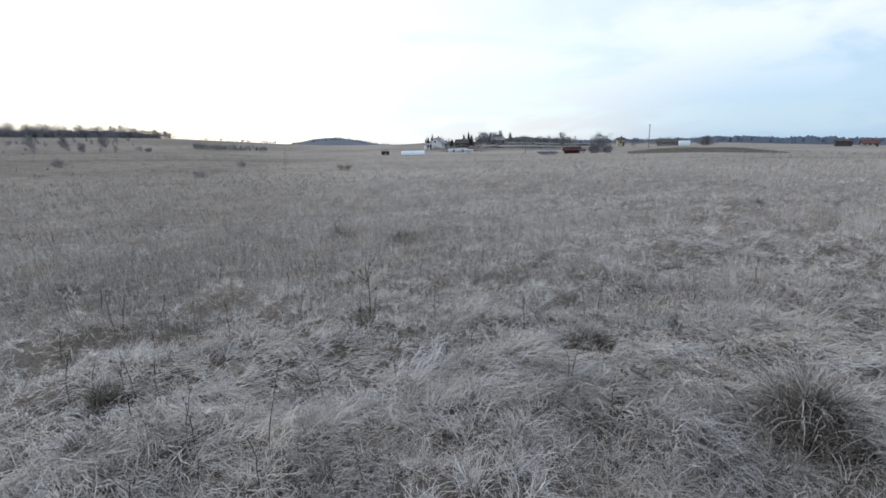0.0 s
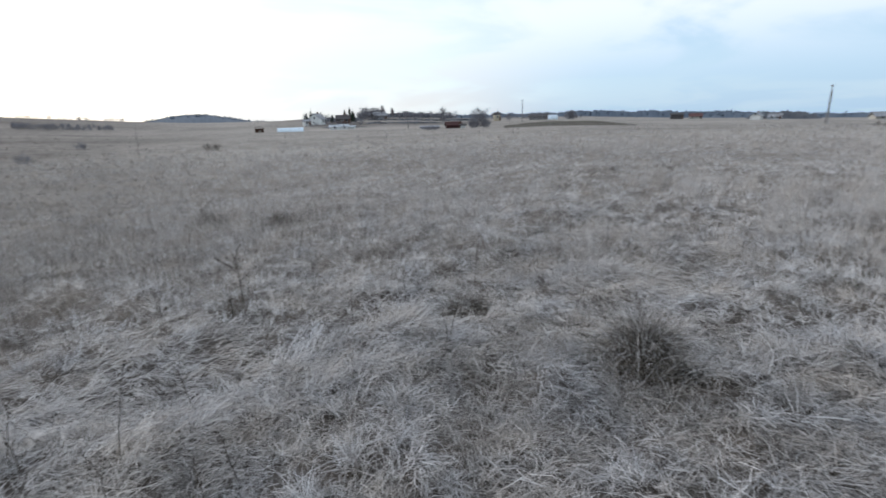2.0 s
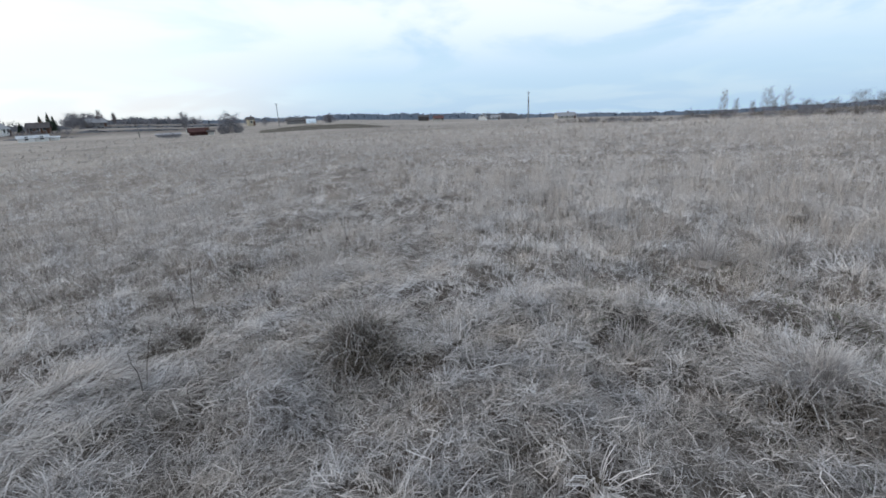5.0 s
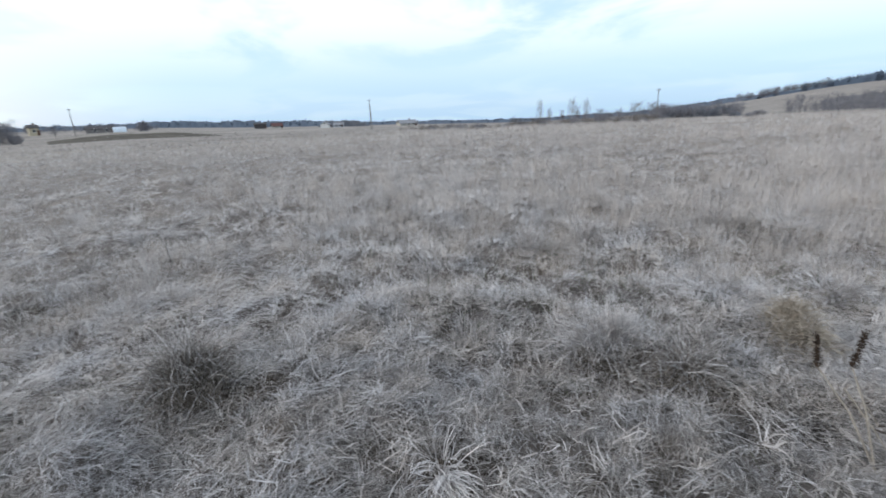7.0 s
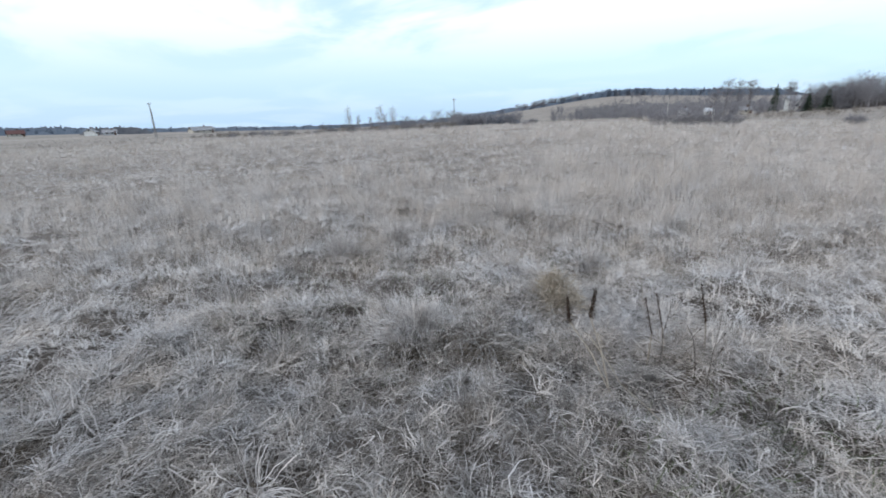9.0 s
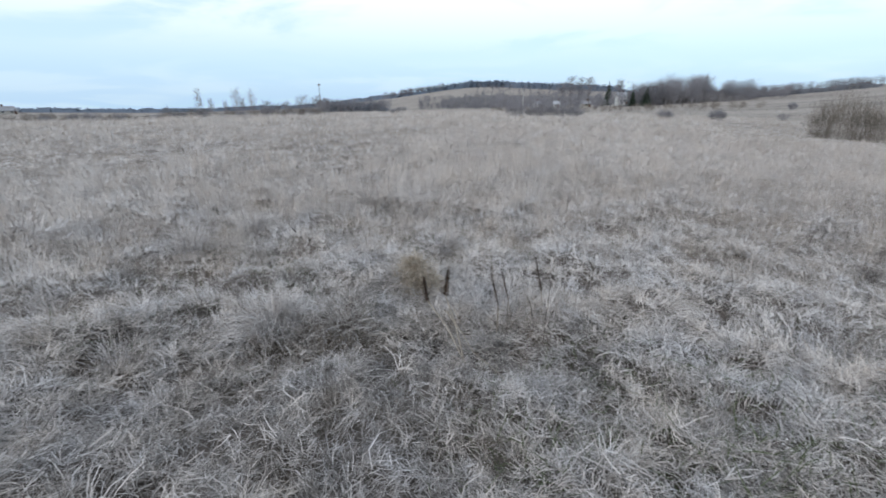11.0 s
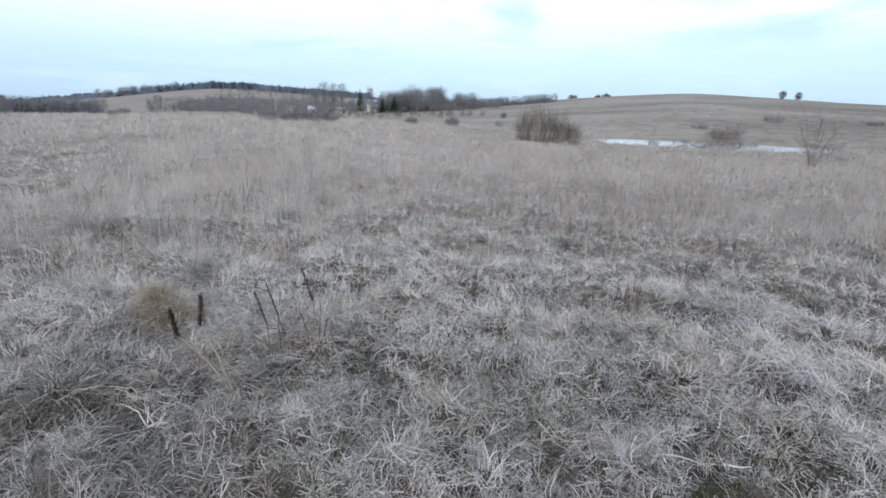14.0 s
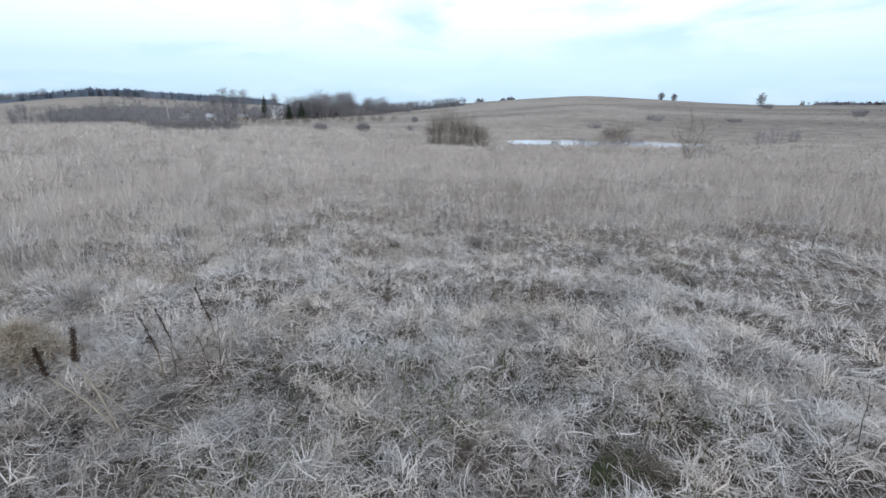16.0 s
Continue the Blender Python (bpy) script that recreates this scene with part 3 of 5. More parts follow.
tufted("loose_straw", 2600, 3, 1.4, 4.2, "long broad pale straws lying loose on the grass", 0.22, 0.15, 35, 192, segs=3, even=True, tall=1.6, bare=0.25, slack=0.12, broad=1.5, tone=0.45, mess=2.4, bend=0.35)
tufted("matted_grass", 56000, 5, 3.0, 10.2, "flattened grey-beige dry grass in tangled tufts and waves", 0.40, 0.20, tall=1.3, tone=0.735, bare=0.15, broad=1.05)
tufted("matted_grass", 34000, 5, 8.4, 20.5, "tangled dry grass in tufts over the open field", 0.50, 0.26, segs=1, tall=1.6, tone=0.79, bare=0.12)
tufted("matted_grass", 33000, 6, 16.0, 52.0, "tangled dry grass in tufts over the open field", 0.80, 0.30, segs=1, tall=2.2, tone=0.69, bare=0.06)
tufted("matted_grass", 17000, 5, 42.0, 190.0, "far tufts of dry grass on the open field", 2.0, 0.34, segs=1, tall=2.6, bare=0.05, tone=0.45)
tufted("matted_grass", 24000, 4, 1.0, 20.0, "thin dry grass trodden low", 0.4, 0.10, 190, 310, segs=1, tall=1.5, bare=0.2)
tufted("matted_grass", 7000, 5, 0.12, 1.6, "short dry grass trodden flat underfoot", 0.24, 0.04, -52, 308, segs=1, even=True)
standing_grass("standing_grass", 1500, 8, 2.4, 5.0, "thin upright straw-coloured stalks among flattened grass", 0.12, 0.32, 0.0)
standing_grass("standing_grass", 5200, 9, 3.6, 13.0, "pale wisps standing among flattened grass", 0.2, 0.46, -0.2, 8, 120)
standing_grass("standing_grass", 1100, 30, 4.2, 16.0, "tall pale feathery wisps of grass standing over flattened grass", 0.36, 0.74, -0.3, 12, 128, thick=1.2, pale=0.98, droop=0.55)
standing_grass("standing_grass", 9000, 10, 5.0, 17.0, "upright pale grass stalks in loose patches", 0.22, 0.52, -0.15, segs=1)
standing_grass("standing_grass", 21000, 10, 15.0, 75.0, "tall pale wispy grass standing across the field", 0.3, 0.7, -0.2, segs=1)
standing_grass("standing_grass", 3400, 7, 2.6, 12.0, "tall upright tan grass standing in loose patches", 0.22, 0.5, 0.0, 92, 190)
standing_grass("standing_grass", 14000, 9, 6.0, 36.0, "tall upright tan grass standing in a wide band", 0.3, 0.72, -0.35, 88, 196, segs=1)
standing_grass("standing_grass", 4200, 6, 3.6, 18.0, "tall thin upright stalks standing over flattened grass", 0.35, 0.75, -0.3, -62, 20, segs=1)
standing_grass("weed_stems", 2600, 4, 2.6, 20.0, "thin dark dry weed stems standing in the grass", 0.3, 0.7, -0.1, -62, 16, DARK_STEM, 1, 1.6)
standing_grass("weed_stems", 700, 3, 3.5, 12.0, "thin dark dry weed stems standing in the grass", 0.15, 0.4, -0.1, 100, 190, DARK_STEM)


# ---------------------------------------------------------------- helpers for things
def root(name, place, turn=0.0):
    ob = new(name)
    ob.empty_display_size = 0.2
    ob.matrix_world = Matrix.Translation(place) @ pose(0, 0, 0, 0, 0, turn)
    return ob


def child(name, me, parent, label=""):
    ob = new(name, me)
    ob.parent = parent
    return tagged(ob, label)


def part(name, bm, mat, parent, label="", at=None):
    """One bmesh as one part under a thing."""
    me = bpy.data.meshes.new(name)
    bm.normal_update()
    bm.to_mesh(me)
    bm.free()
    me.materials.append(mat)
    ob = child(name, me, parent, label)
    if at is not None:
        ob.matrix_basis = at
    return ob


def box(sx, sy, sz, x=0.0, y=0.0, z=0.0, bevel=0.0, turn=0.0):
    """A box that stands on z, centred in x and y."""
    bm = bmesh.new()
    bmesh.ops.create_cube(bm, size=1.0)
    for v in bm.verts:
        v.co = Vector((v.co.x * sx, v.co.y * sy, (v.co.z + 0.5) * sz))
    if bevel:
        bmesh.ops.bevel(bm, geom=bm.edges[:], offset=bevel, segments=2, affect="EDGES")
    bmesh.ops.transform(bm, matrix=Matrix.Translation((x, y, z)) @ pose(0, 0, 0, 0, 0, turn), verts=bm.verts[:])
    return bm


def tube_arrays(points, radii, sides=5):
    """A tapering tube along points, as arrays."""
    pts = np.asarray(points, float)
    n = len(pts)
    tan = np.gradient(pts, axis=0)
    tan /= np.linalg.norm(tan, axis=1)[:, None] + 1e-9
    ref = np.where(np.abs(tan[:, 2:3]) > 0.9, [[1.0, 0, 0]], [[0, 0, 1.0]])
    a = np.cross(tan, ref)
    a /= np.linalg.norm(a, axis=1)[:, None] + 1e-9
    b = np.cross(tan, a)
    ang = np.linspace(0, 2 * np.pi, sides, endpoint=False)
    ring = pts[:, None] + (a[:, None] * np.cos(ang)[None, :, None] + b[:, None] * np.sin(ang)[None, :, None]) * np.asarray(radii)[:, None, None]
    i, j = np.meshgrid(np.arange(n - 1), np.arange(sides), indexing="ij")
    j2 = (j + 1) % sides
    q = np.stack([i * sides + j, i * sides + j2, (i + 1) * sides + j2, (i + 1) * sides + j], -1).reshape(-1, 4)
    return ring.reshape(-1, 3), np.concatenate([q[:, [0, 1, 2]], q[:, [0, 2, 3]]])


def sliver(starts, ends, width):
    """Thin triangles from start to end: twigs, needles."""
    n = len(starts)
    d = ends - starts
    side = np.cross(d, np.random.normal(0, 1, (n, 3)))
    side /= np.linalg.norm(side, axis=1)[:, None] + 1e-9
    w = np.broadcast_to(np.asarray(width, float), (n,))[:, None] / 2
    v = np.stack([starts - side * w, starts + side * w, ends], 1).reshape(-1, 3)
    return v, np.arange(3 * n).reshape(-1, 3)


def crooked(a, b, bend, steps=5):
    t = np.linspace(0, 1, steps)[:, None]
    off = np.cumsum(np.random.normal(0, bend, (steps, 3)), 0)
    off -= off[0]
    return a + (b - a) * t + off * t


def tree_arrays(h, spread, twigs, twig_w, trunk_r, clear=0.25, narrow=1.0, light=False):
    """A bare broad-leaved tree: trunk with limbs, and a crown of twigs on finer branches."""
    lean = np.random.normal(0, 0.03 * h, 2)
    top = np.array([lean[0], lean[1], h * 0.93])
    spine = crooked(np.zeros(3), top, 0.012 * h, 7)
    wood = [tube_arrays(spine[::3] if light else spine, np.linspace(trunk_r, trunk_r * 0.18, 3 if light else 7), 4 if light else 6)]
    starts, ends = [], []
    limbs = 13
    for k in range(limbs):
        u = clear + (0.9 - clear) * (k + np.random.rand()) / limbs
        a = np.array([np.interp(u, np.linspace(0, 1, 7), spine[:, i]) for i in range(3)])
        ang = k * 2.4 + np.random.rand()
        w = (u - clear) / (0.95 - clear)
        reach = spread * max(0.18, math.sin(math.pi * (0.12 + 0.80 * w)) ** 0.7) * np.random.uniform(0.7, 1.1)
        b = a + np.array([math.cos(ang) * reach, math.sin(ang) * reach, reach * np.random.uniform(0.25, 0.7) * narrow])
        b[2] = min(b[2], h * 0.95)
        limb = crooked(a, b, 0.03 * spread, 5)
        wood.append(sliver(limb[:1], limb[-1:], trunk_r * 0.8) if light else tube_arrays(limb, np.linspace(trunk_r * 0.45, trunk_r * 0.1, 5), 4))
        m = max(2, twigs // (2 * limbs))
        t = np.random.uniform(0.1, 1.0, m)
        s = np.stack([np.interp(t, np.linspace(0, 1, 5), limb[:, i]) for i in range(3)], -1)
        s = s + np.random.normal(0, 0.10, (m, 3)) * spread * t[:, None]
        d = np.random.normal(0, 1, (m, 3)) + (b - a) / (np.linalg.norm(b - a) + 1e-6) * 0.6 + np.array([0, 0, 0.45 * narrow])
        d /= np.linalg.norm(d, axis=1)[:, None]
        l = np.random.uniform(0.15, 0.42, m)[:, None] * spread
        starts.append(s); ends.append(s + d * l)
        # side twigs on the twigs
        s2 = s + d * l * np.random.uniform(0.3, 0.8, m)[:, None]
        d2 = d + np.random.normal(0, 0.7, (m, 3)) + np.array([0, 0, 0.25])
        starts.append(s2); ends.append(s2 + d2 / np.linalg.norm(d2, axis=1)[:, None] * l * 0.55)
    # the fine outer spray fills a rounded, lumpy crown
    m = int(twigs * 1.3)
    mid = h * (0.9 + 0.7 * clear) / 2
    half = h * 0.98 - mid
    d = np.random.normal(0, 1, (m, 3))
    d /= np.linalg.norm(d, axis=1)[:, None]
    knots = np.random.normal(0, 1, (7, 3))
    knots /= np.linalg.norm(knots, axis=1)[:, None]
    lump = 0.72 + 0.28 * np.clip((d @ knots.T).max(1) * 1.6 - 0.6, 0, 1)
    s = d * (np.random.rand(m) ** 0.45 * lump)[:, None]
    s = np.stack([s[:, 0] * spread + lean[0] * 0.6, s[:, 1] * spread + lean[1] * 0.6, mid + s[:, 2] * half * 0.92], -1)
    e = d * np.array([1, 1, 0.6]) + np.random.normal(0, 0.5, (m, 3)) + np.array([0, 0, 0.5 * narrow])
    starts.append(s); ends.append(s + e / np.linalg.norm(e, axis=1)[:, None] * np.random.uniform(0.12, 0.34, m)[:, None] * spread)
    crown = sliver(np.concatenate(starts), np.concatenate(ends), twig_w)
    return merge(wood), crown


def fir_arrays(h, spread, n, w):
    """A fir: whorls of drooping branches that shorten towards the tip."""
    trunk = tube_arrays(crooked(np.zeros(3), np.array([0, 0, h * 0.97]), 0.004 * h, 4), np.linspace(0.02 * h, 0.003 * h, 4), 5)
    u = np.random.beta(1.0, 1.25, n) * 0.92 + 0.07
    ang = np.random.uniform(0, 6.28, n)
    reach = spread * (1 - u) ** 0.85 * np.random.uniform(0.55, 1.1, n) + 0.03 * spread
    s = np.stack([0 * u, 0 * u, u * h], -1) + np.stack([np.cos(ang), np.sin(ang), 0 * ang], -1) * (reach * 0.12)[:, None]
    e = s + np.stack([np.cos(ang) * reach, np.sin(ang) * reach, -0.35 * reach + 0.1], -1)
    return trunk, sliver(s, e, w)


def bush_arrays(h, spread, stems, w, twig=True, foot=0.55):
    """Many thin upright stems from one stool, with side twigs."""
    starts, ends = [], []
    a = np.random.uniform(0, 6.28, stems)
    rr = np.sqrt(np.random.rand(stems)) * spread * foot
    s = np.stack([np.cos(a) * rr, np.sin(a) * rr, 0 * a - 0.05], -1)
    out_ = np.random.uniform(0.25, 0.75, stems) * spread * ((rr / spread + 0.2) if foot > 0.3 else 1.25)
    hh = h * np.random.uniform(0.5, 1.0, stems) * (1 - 0.35 * (rr / (spread * foot)) ** 2)
    mid = s + np.stack([np.cos(a) * out_ * 0.4, np.sin(a) * out_ * 0.4, hh * 0.55], -1)
    e = s + np.stack([np.cos(a) * out_, np.sin(a) * out_, hh], -1) + np.random.normal(0, 0.05 * spread, (stems, 3))
    starts += [s, mid - (mid - s) * 0.06]; ends += [mid + (mid - s) * 0.15, e]
    if twig:
        for _ in range(3):
            t = np.random.uniform(0.1, 0.9, stems)[:, None]
            p = mid + (e - mid) * t
            d = np.random.normal(0, 0.5, (stems, 3)) * spread * 0.35 + (e - mid) * 0.3
            starts.append(p); ends.append(p + d)
    return sliver(np.concatenate(starts), np.concatenate(ends), w)


def bare_tree(az, r, h, spread, label, twigs=420, twig_mat=None, bark=None, name="bare_tree", clear=0.25, narrow=1.0, group="", fine=0.00022, stem=0.012, sink=0.0):
    tw, bk = twig_mat or TWIG, bark or BARK
    (tv, tf), (cv, cf) = tree_arrays(h, spread, twigs, max(0.008, r * fine), max(stem * h, r * 0.0002), clear, narrow)
    ob = root(name, spot(az, r, 0.1 + sink * h))
    child("trunk", mesh_from("trunk", tv, tf, bk), ob)
    child("crown", mesh_from("crown", cv, cf, tw), ob, "bare leafless crown of fine twigs")
    return tagged(ob, label, "tree", group)


def fir_tree(az, r, h, spread, label="dark green fir beside leafless trees"):
    (tv, tf), (cv, cf) = fir_arrays(h, spread, 520, max(0.12, r * 0.0011))
    ob = root("fir_tree", spot(az, r, 0.1))
    child("trunk", mesh_from("trunk", tv, tf, BARK), ob)
    child("crown", mesh_from("crown", cv, cf, NEEDLES), ob, "dense dark needles")
    return tagged(ob, label, "tree")


def bush(az, r, h, spread, label, stems=160, mat=None, name="bush", group="", stretch=1.0, foot=0.55):
    v, f = bush_arrays(h, spread, stems, max(0.006, r * 0.00034), foot=foot)
    if stretch != 1.0:
        v = v * np.array([stretch, 1, 1])
    ob = new(name, mesh_from(name, v, f, mat or TWIG))
    ob.matrix_world = Matrix.Translation(spot(az, r, 0.05)) @ pose(0, 0, 0, 0, 0, -az)
    return tagged(ob, label, "bush", group)


def woods(name, count, az, r, h, label, firs=0.0, twigs=160, mat=None, spread=0.33, fine=0.0003):
    """A far wood, too dense to count: bare trees and firs in one mesh."""
    d = sum(r) / 2
    hm = sum(h) / 2
    bare = [merge(tree_arrays(hm, hm * spread, twigs, d * fine, 0.014 * hm, 0.12, light=True)) for _ in range(7)]
    dark = [merge(fir_arrays(hm * 0.95, hm * 0.30, 90, d * 0.0014)) for _ in range(4)] if firs else []
    out_ = []
    for _ in range(count):
        b, dist, k = np.random.uniform(*az), np.random.uniform(*r), np.random.uniform(*h) / hm
        v, f = (dark if np.random.rand() < firs else bare)[np.random.randint(4)]
        c, q = math.cos(b * 7.0 + k * 50), math.sin(b * 7.0 + k * 50)
        m = np.array([[c, q, 0], [-q, c, 0], [0, 0, 1]]) * k
        out_.append((v @ m + np.array(spot(b, dist, 0.3)), f))
    v, f = merge(out_)
    tagged(new(name, mesh_from(name, v, f, mat or TWIG)), label, "woodland", kind="stuff")


def canopy(name, az, r, h, label, mat, step=0.12, ends=1.5):
    """A far closed forest: the lumpy hull of its crowns, with ragged tops."""
    A, B = np.meshgrid(np.arange(az[0], az[1], step), np.linspace(0, 1, 9), indexing="ij")
    d = r[0] + (r[1] - r[0]) * B
    d = d + 0.02 * d * fbm(A * 2.0, B * 3, 31)
    x, y = CX + d * np.sin(np.radians(A)), CY + d * np.cos(np.radians(A))
    arch = np.clip(np.minimum(B, 1 - B) * 4, 0, 1) ** 0.5
    taper = np.clip(np.minimum(A - az[0], az[1] - A) / ends, 0, 1) ** 0.5
    top = (h[0] + (h[1] - h[0]) * (0.5 + 0.5 * fbm(A * 1.1, B * 2, 33))) * (0.82 + 0.22 * wave(A * 9, B * 6, 35) + 0.1 * np.random.normal(0, 1, A.shape))
    z = height(x, y) - 0.6 + top * arch * taper
    n, m = A.shape
    i, j = np.meshgrid(np.arange(n - 1), np.arange(m - 1), indexing="ij")
    f = np.stack([i * m + j, i * m + j + 1, (i + 1) * m + j + 1, (i + 1) * m + j], -1).reshape(-1, 4)
    tagged(new(name, mesh_from(name, np.stack([x, y, z], -1).reshape(-1, 3), f, mat)), label, "forest", kind="stuff")


# ---------------------------------------------------------------- far woods and hedges
woods("ridge_wood", 280, (-54, -33.0), (335, 368), (6.0, 10.0), "leafless grey wood along the crest of a low ridge", 0.0, 140, fine=0.0003)
woods("ridge_wood", 70, (-34, -30.2), (330, 360), (3.0, 7.0), "leafless grey wood thinning along the crest of a low ridge", 0.0, 170, fine=0.00026)
woods("ridge_thicket", 90, (-31, -20), (328, 345), (1.0, 2.4), "low leafless scrub along the ridge", 0, 60)
woods("ridge_thicket", 110, (-28.5, -21.0), (225, 240), (1.2, 2.8), "dark leafless thicket below the ridge", 0, 120)
woods("slope_bushes", 46, (-53, -33), (200, 290), (1.4, 3.4), "scattered dark leafless bushes on the slope below the wood", 0, 170)
woods("hill_wood", 250, (-21, -6.5), (2150, 2600), (8, 14), "far wooded hill, blue-grey in the distance", 0.4, 16, HAZED_WOOD, 0.4, 0.001)
woods("skyline_wood", 260, (10, 47), (1150, 1450), (9, 15), "far dark strip of forest on the skyline", 0.15, 18, HAZED_WOOD, 0.4, 0.001)
woods("skyline_wood", 420, (44, 98), (900, 1250), (6, 10.5), "far low strip of trees on the skyline", 0.12, 18, HAZED_WOOD, 0.4, 0.001)
woods("village_trees", 130, (4.0, 16), (310, 350), (2.2, 5.6), "leafless garden trees among far houses", 0.06, 170)
woods("village_trees", 44, (-2.5, 5.0), (262, 300), (2.6, 5.4), "leafless garden trees behind far houses", 0.08, 170)
woods("village_trees", 30, (4.6, 7.2), (276, 300), (4.5, 8.0), "dark leafless trees round a far house", 0.12, 220)
woods("village_trees", 60, (19.5, 31), (285, 330), (1.8, 4.0), "leafless trees behind far farm buildings", 0.12, 110)
woods("hedge", 110, (86.5, 94.8), (235, 262), (4.4, 8.0), "dark leafless thicket at the edge of the field", 0.12, 170)
woods("crest_wood", 44, (94.2, 101.5), (615, 650), (7.5, 11.5), "row of leafless trees along a hill crest", 0.0, 200, TWIG, 0.42, 0.00026)
woods("crest_wood", 420, (99.5, 122), (610, 690), (6.5, 10.5), "dark mixed wood on the crest of a hill", 0.4, 70, HAZED_WOOD)
woods("slope_scrub", 230, (98.5, 109.5), (265, 420), (2.5, 7.5), "brown leafless scrub on the lower hillside", 0.0, 85)
woods("slope_scrub", 230, (105.5, 122), (400, 600), (3.5, 6.5), "grey leafless scrub climbing to the crest", 0.05, 60)
woods("edge_thicket", 70, (57, 72), (92, 135), (0.7, 1.7), "dark brown leafless thicket along the field's edge", 0, 110, BARK, 0.6)
woods("edge_thicket", 120, (71, 87), (105, 140), (1.3, 2.9), "dark brown leafless thicket along the field's edge", 0, 110, BARK, 0.6)
woods("slope_scrub", 300, (107, 122.5), (225, 400), (4.0, 8.5), "brown-grey leafless scrub around far cottages", 0.05, 85)
woods("grove", 60, (122.3, 126.6), (240, 275), (7.0, 12.5), "tall grey leafless grove at the foot of the hill", 0.16, 270, fine=0.00024)
woods("grove", 75, (125.6, 130.4), (238, 278), (9.0, 15.0), "tall grey leafless grove at the foot of the hill", 0.05, 270, fine=0.00024)
woods("grove", 55, (129.6, 134.6), (240, 272), (4.5, 10.0), "grey leafless grove thinning towards the hillside", 0.0, 330, fine=0.00022)
woods("grove", 26, (133.6, 137.6), (245, 272), (3.0, 6.0), "grey leafless grove thinning towards the hillside", 0.0, 260, fine=0.00022)
woods("hedgerow", 110, (133.5, 144), (262, 300), (3.6, 5.8), "leafless hedgerow climbing the hillside", 0.0, 150)
woods("crest_hedge", 90, (178.5, 188), (330, 350), (1.3, 3.0), "dark low hedge on the hill crest", 0.35, 80)

woods("field_fringe", 130, (107, 136), (120, 215), (1.0, 2.6), "low brown leafless scrub behind the field", 0, 80, WILLOW, 0.5)
canopy("far_forest", (-23, -5.0), (1850, 2600), (5, 12), "far wooded hill, blue-grey in the distance", HAZED_WOOD, ends=7)
canopy("far_forest", (28, 49), (1150, 1450), (13, 19), "far dark strip of forest on the skyline", HAZED_WOOD)
canopy("far_forest", (12, 31), (1150, 1450), (9, 14), "far dark strip of forest on the skyline", HAZED_WOOD)
canopy("far_forest", (44, 99), (900, 1250), (7, 12), "far low strip of trees on the skyline", HAZED_WOOD)
canopy("crest_hedge", (94.6, 101.0), (618, 645), (2.0, 5.0), "low scrub under a row of trees on a hill crest", HAZED_WOOD, ends=2)
canopy("crest_forest", (99.5, 123), (615, 690), (6.5, 10.5), "dark mixed wood on the crest of a hill", HAZED_WOOD, ends=4)
canopy("hedge_mass", (86.5, 95.0), (238, 262), (3.4, 6.2), "dark leafless thicket at the edge of the field", THICKET, 0.15)
canopy("scrub_mass", (101.0, 123.0), (330, 420), (2.2, 7.0), "brown leafless scrub on the lower hillside", SCRUB, 0.15, ends=2)
canopy("ridge_forest", (-54, -31.0), (340, 368), (4.2, 6.6), "leafless grey wood along the crest of a low ridge", THICKET, 0.15, ends=5)
canopy("hedge_mass", (-2.0, 4.8), (268, 292), (1.0, 3.2), "dark garden hedges behind far houses", THICKET, 0.15)
canopy("hedge_mass", (4.0, 15.5), (322, 345), (2.6, 5.4), "dark garden hedges among far houses", THICKET, 0.15)

canopy("hedge_mass", (4.5, 14.5), (238, 246), (0.9, 1.7), "low dark hedge between far fields", THICKET, 0.15)
canopy("hedge_mass", (-1.5, 6.0), (216, 222), (0.5, 1.1), "low dark hedge below far houses", THICKET, 0.15)
canopy("hedge_mass", (5.0, 20.0), (268, 275), (1.0, 2.0), "low dark hedge between far fields", THICKET, 0.15)
canopy("hedge_mass", (133.5, 144.2), (268, 296), (1.6, 3.2), "leafless hedgerow climbing the hillside", THICKET, 0.15)
canopy("hedge_mass", (179, 189), (332, 348), (1.6, 2.8), "dark low hedge on the hill crest", THICKET, 0.15)
canopy("grove_mass", (122.2, 134.6), (246, 276), (3.5, 8.0), "tall grey leafless grove at the foot of the hill", SCRUB, 0.15, ends=4)
woods("garden_bushes", 60, (-2.2, 4.6), (226, 262), (1.0, 2.6), "leafless garden bushes round far houses", 0.1, 110)

# single trees and bushes that stand apart
for az, r, h, s in [(-41.9, 225, 5.4, 2.2), (-39.5, 228, 4.2, 1.9), (-38.2, 205, 3.8, 1.5), (-36.4, 232, 4.8, 2.4)]:
    bare_tree(az, r, h, s, "leafless dark young tree on the slope below the ridge", 1100, group="trees on the slope", clear=0.03, fine=0.0002, stem=0.008)
for az, r, h, s in [(-32.7, 208, 1.8, 1.3), (-40.2, 92, 1.5, 1.0), (-28.4, 60, 1.3, 0.8), (-44.5, 120, 1.6, 1.2), (-24, 84, 1.2, 0.9)]:
    bush(az, r, h, s, "small leafless bush in the dry grass", 110, group="field bushes")
bush(-12.6, 66, 1.15, 1.3, "low reddish-brown leafless bush in the meadow", 130, WILLOW)
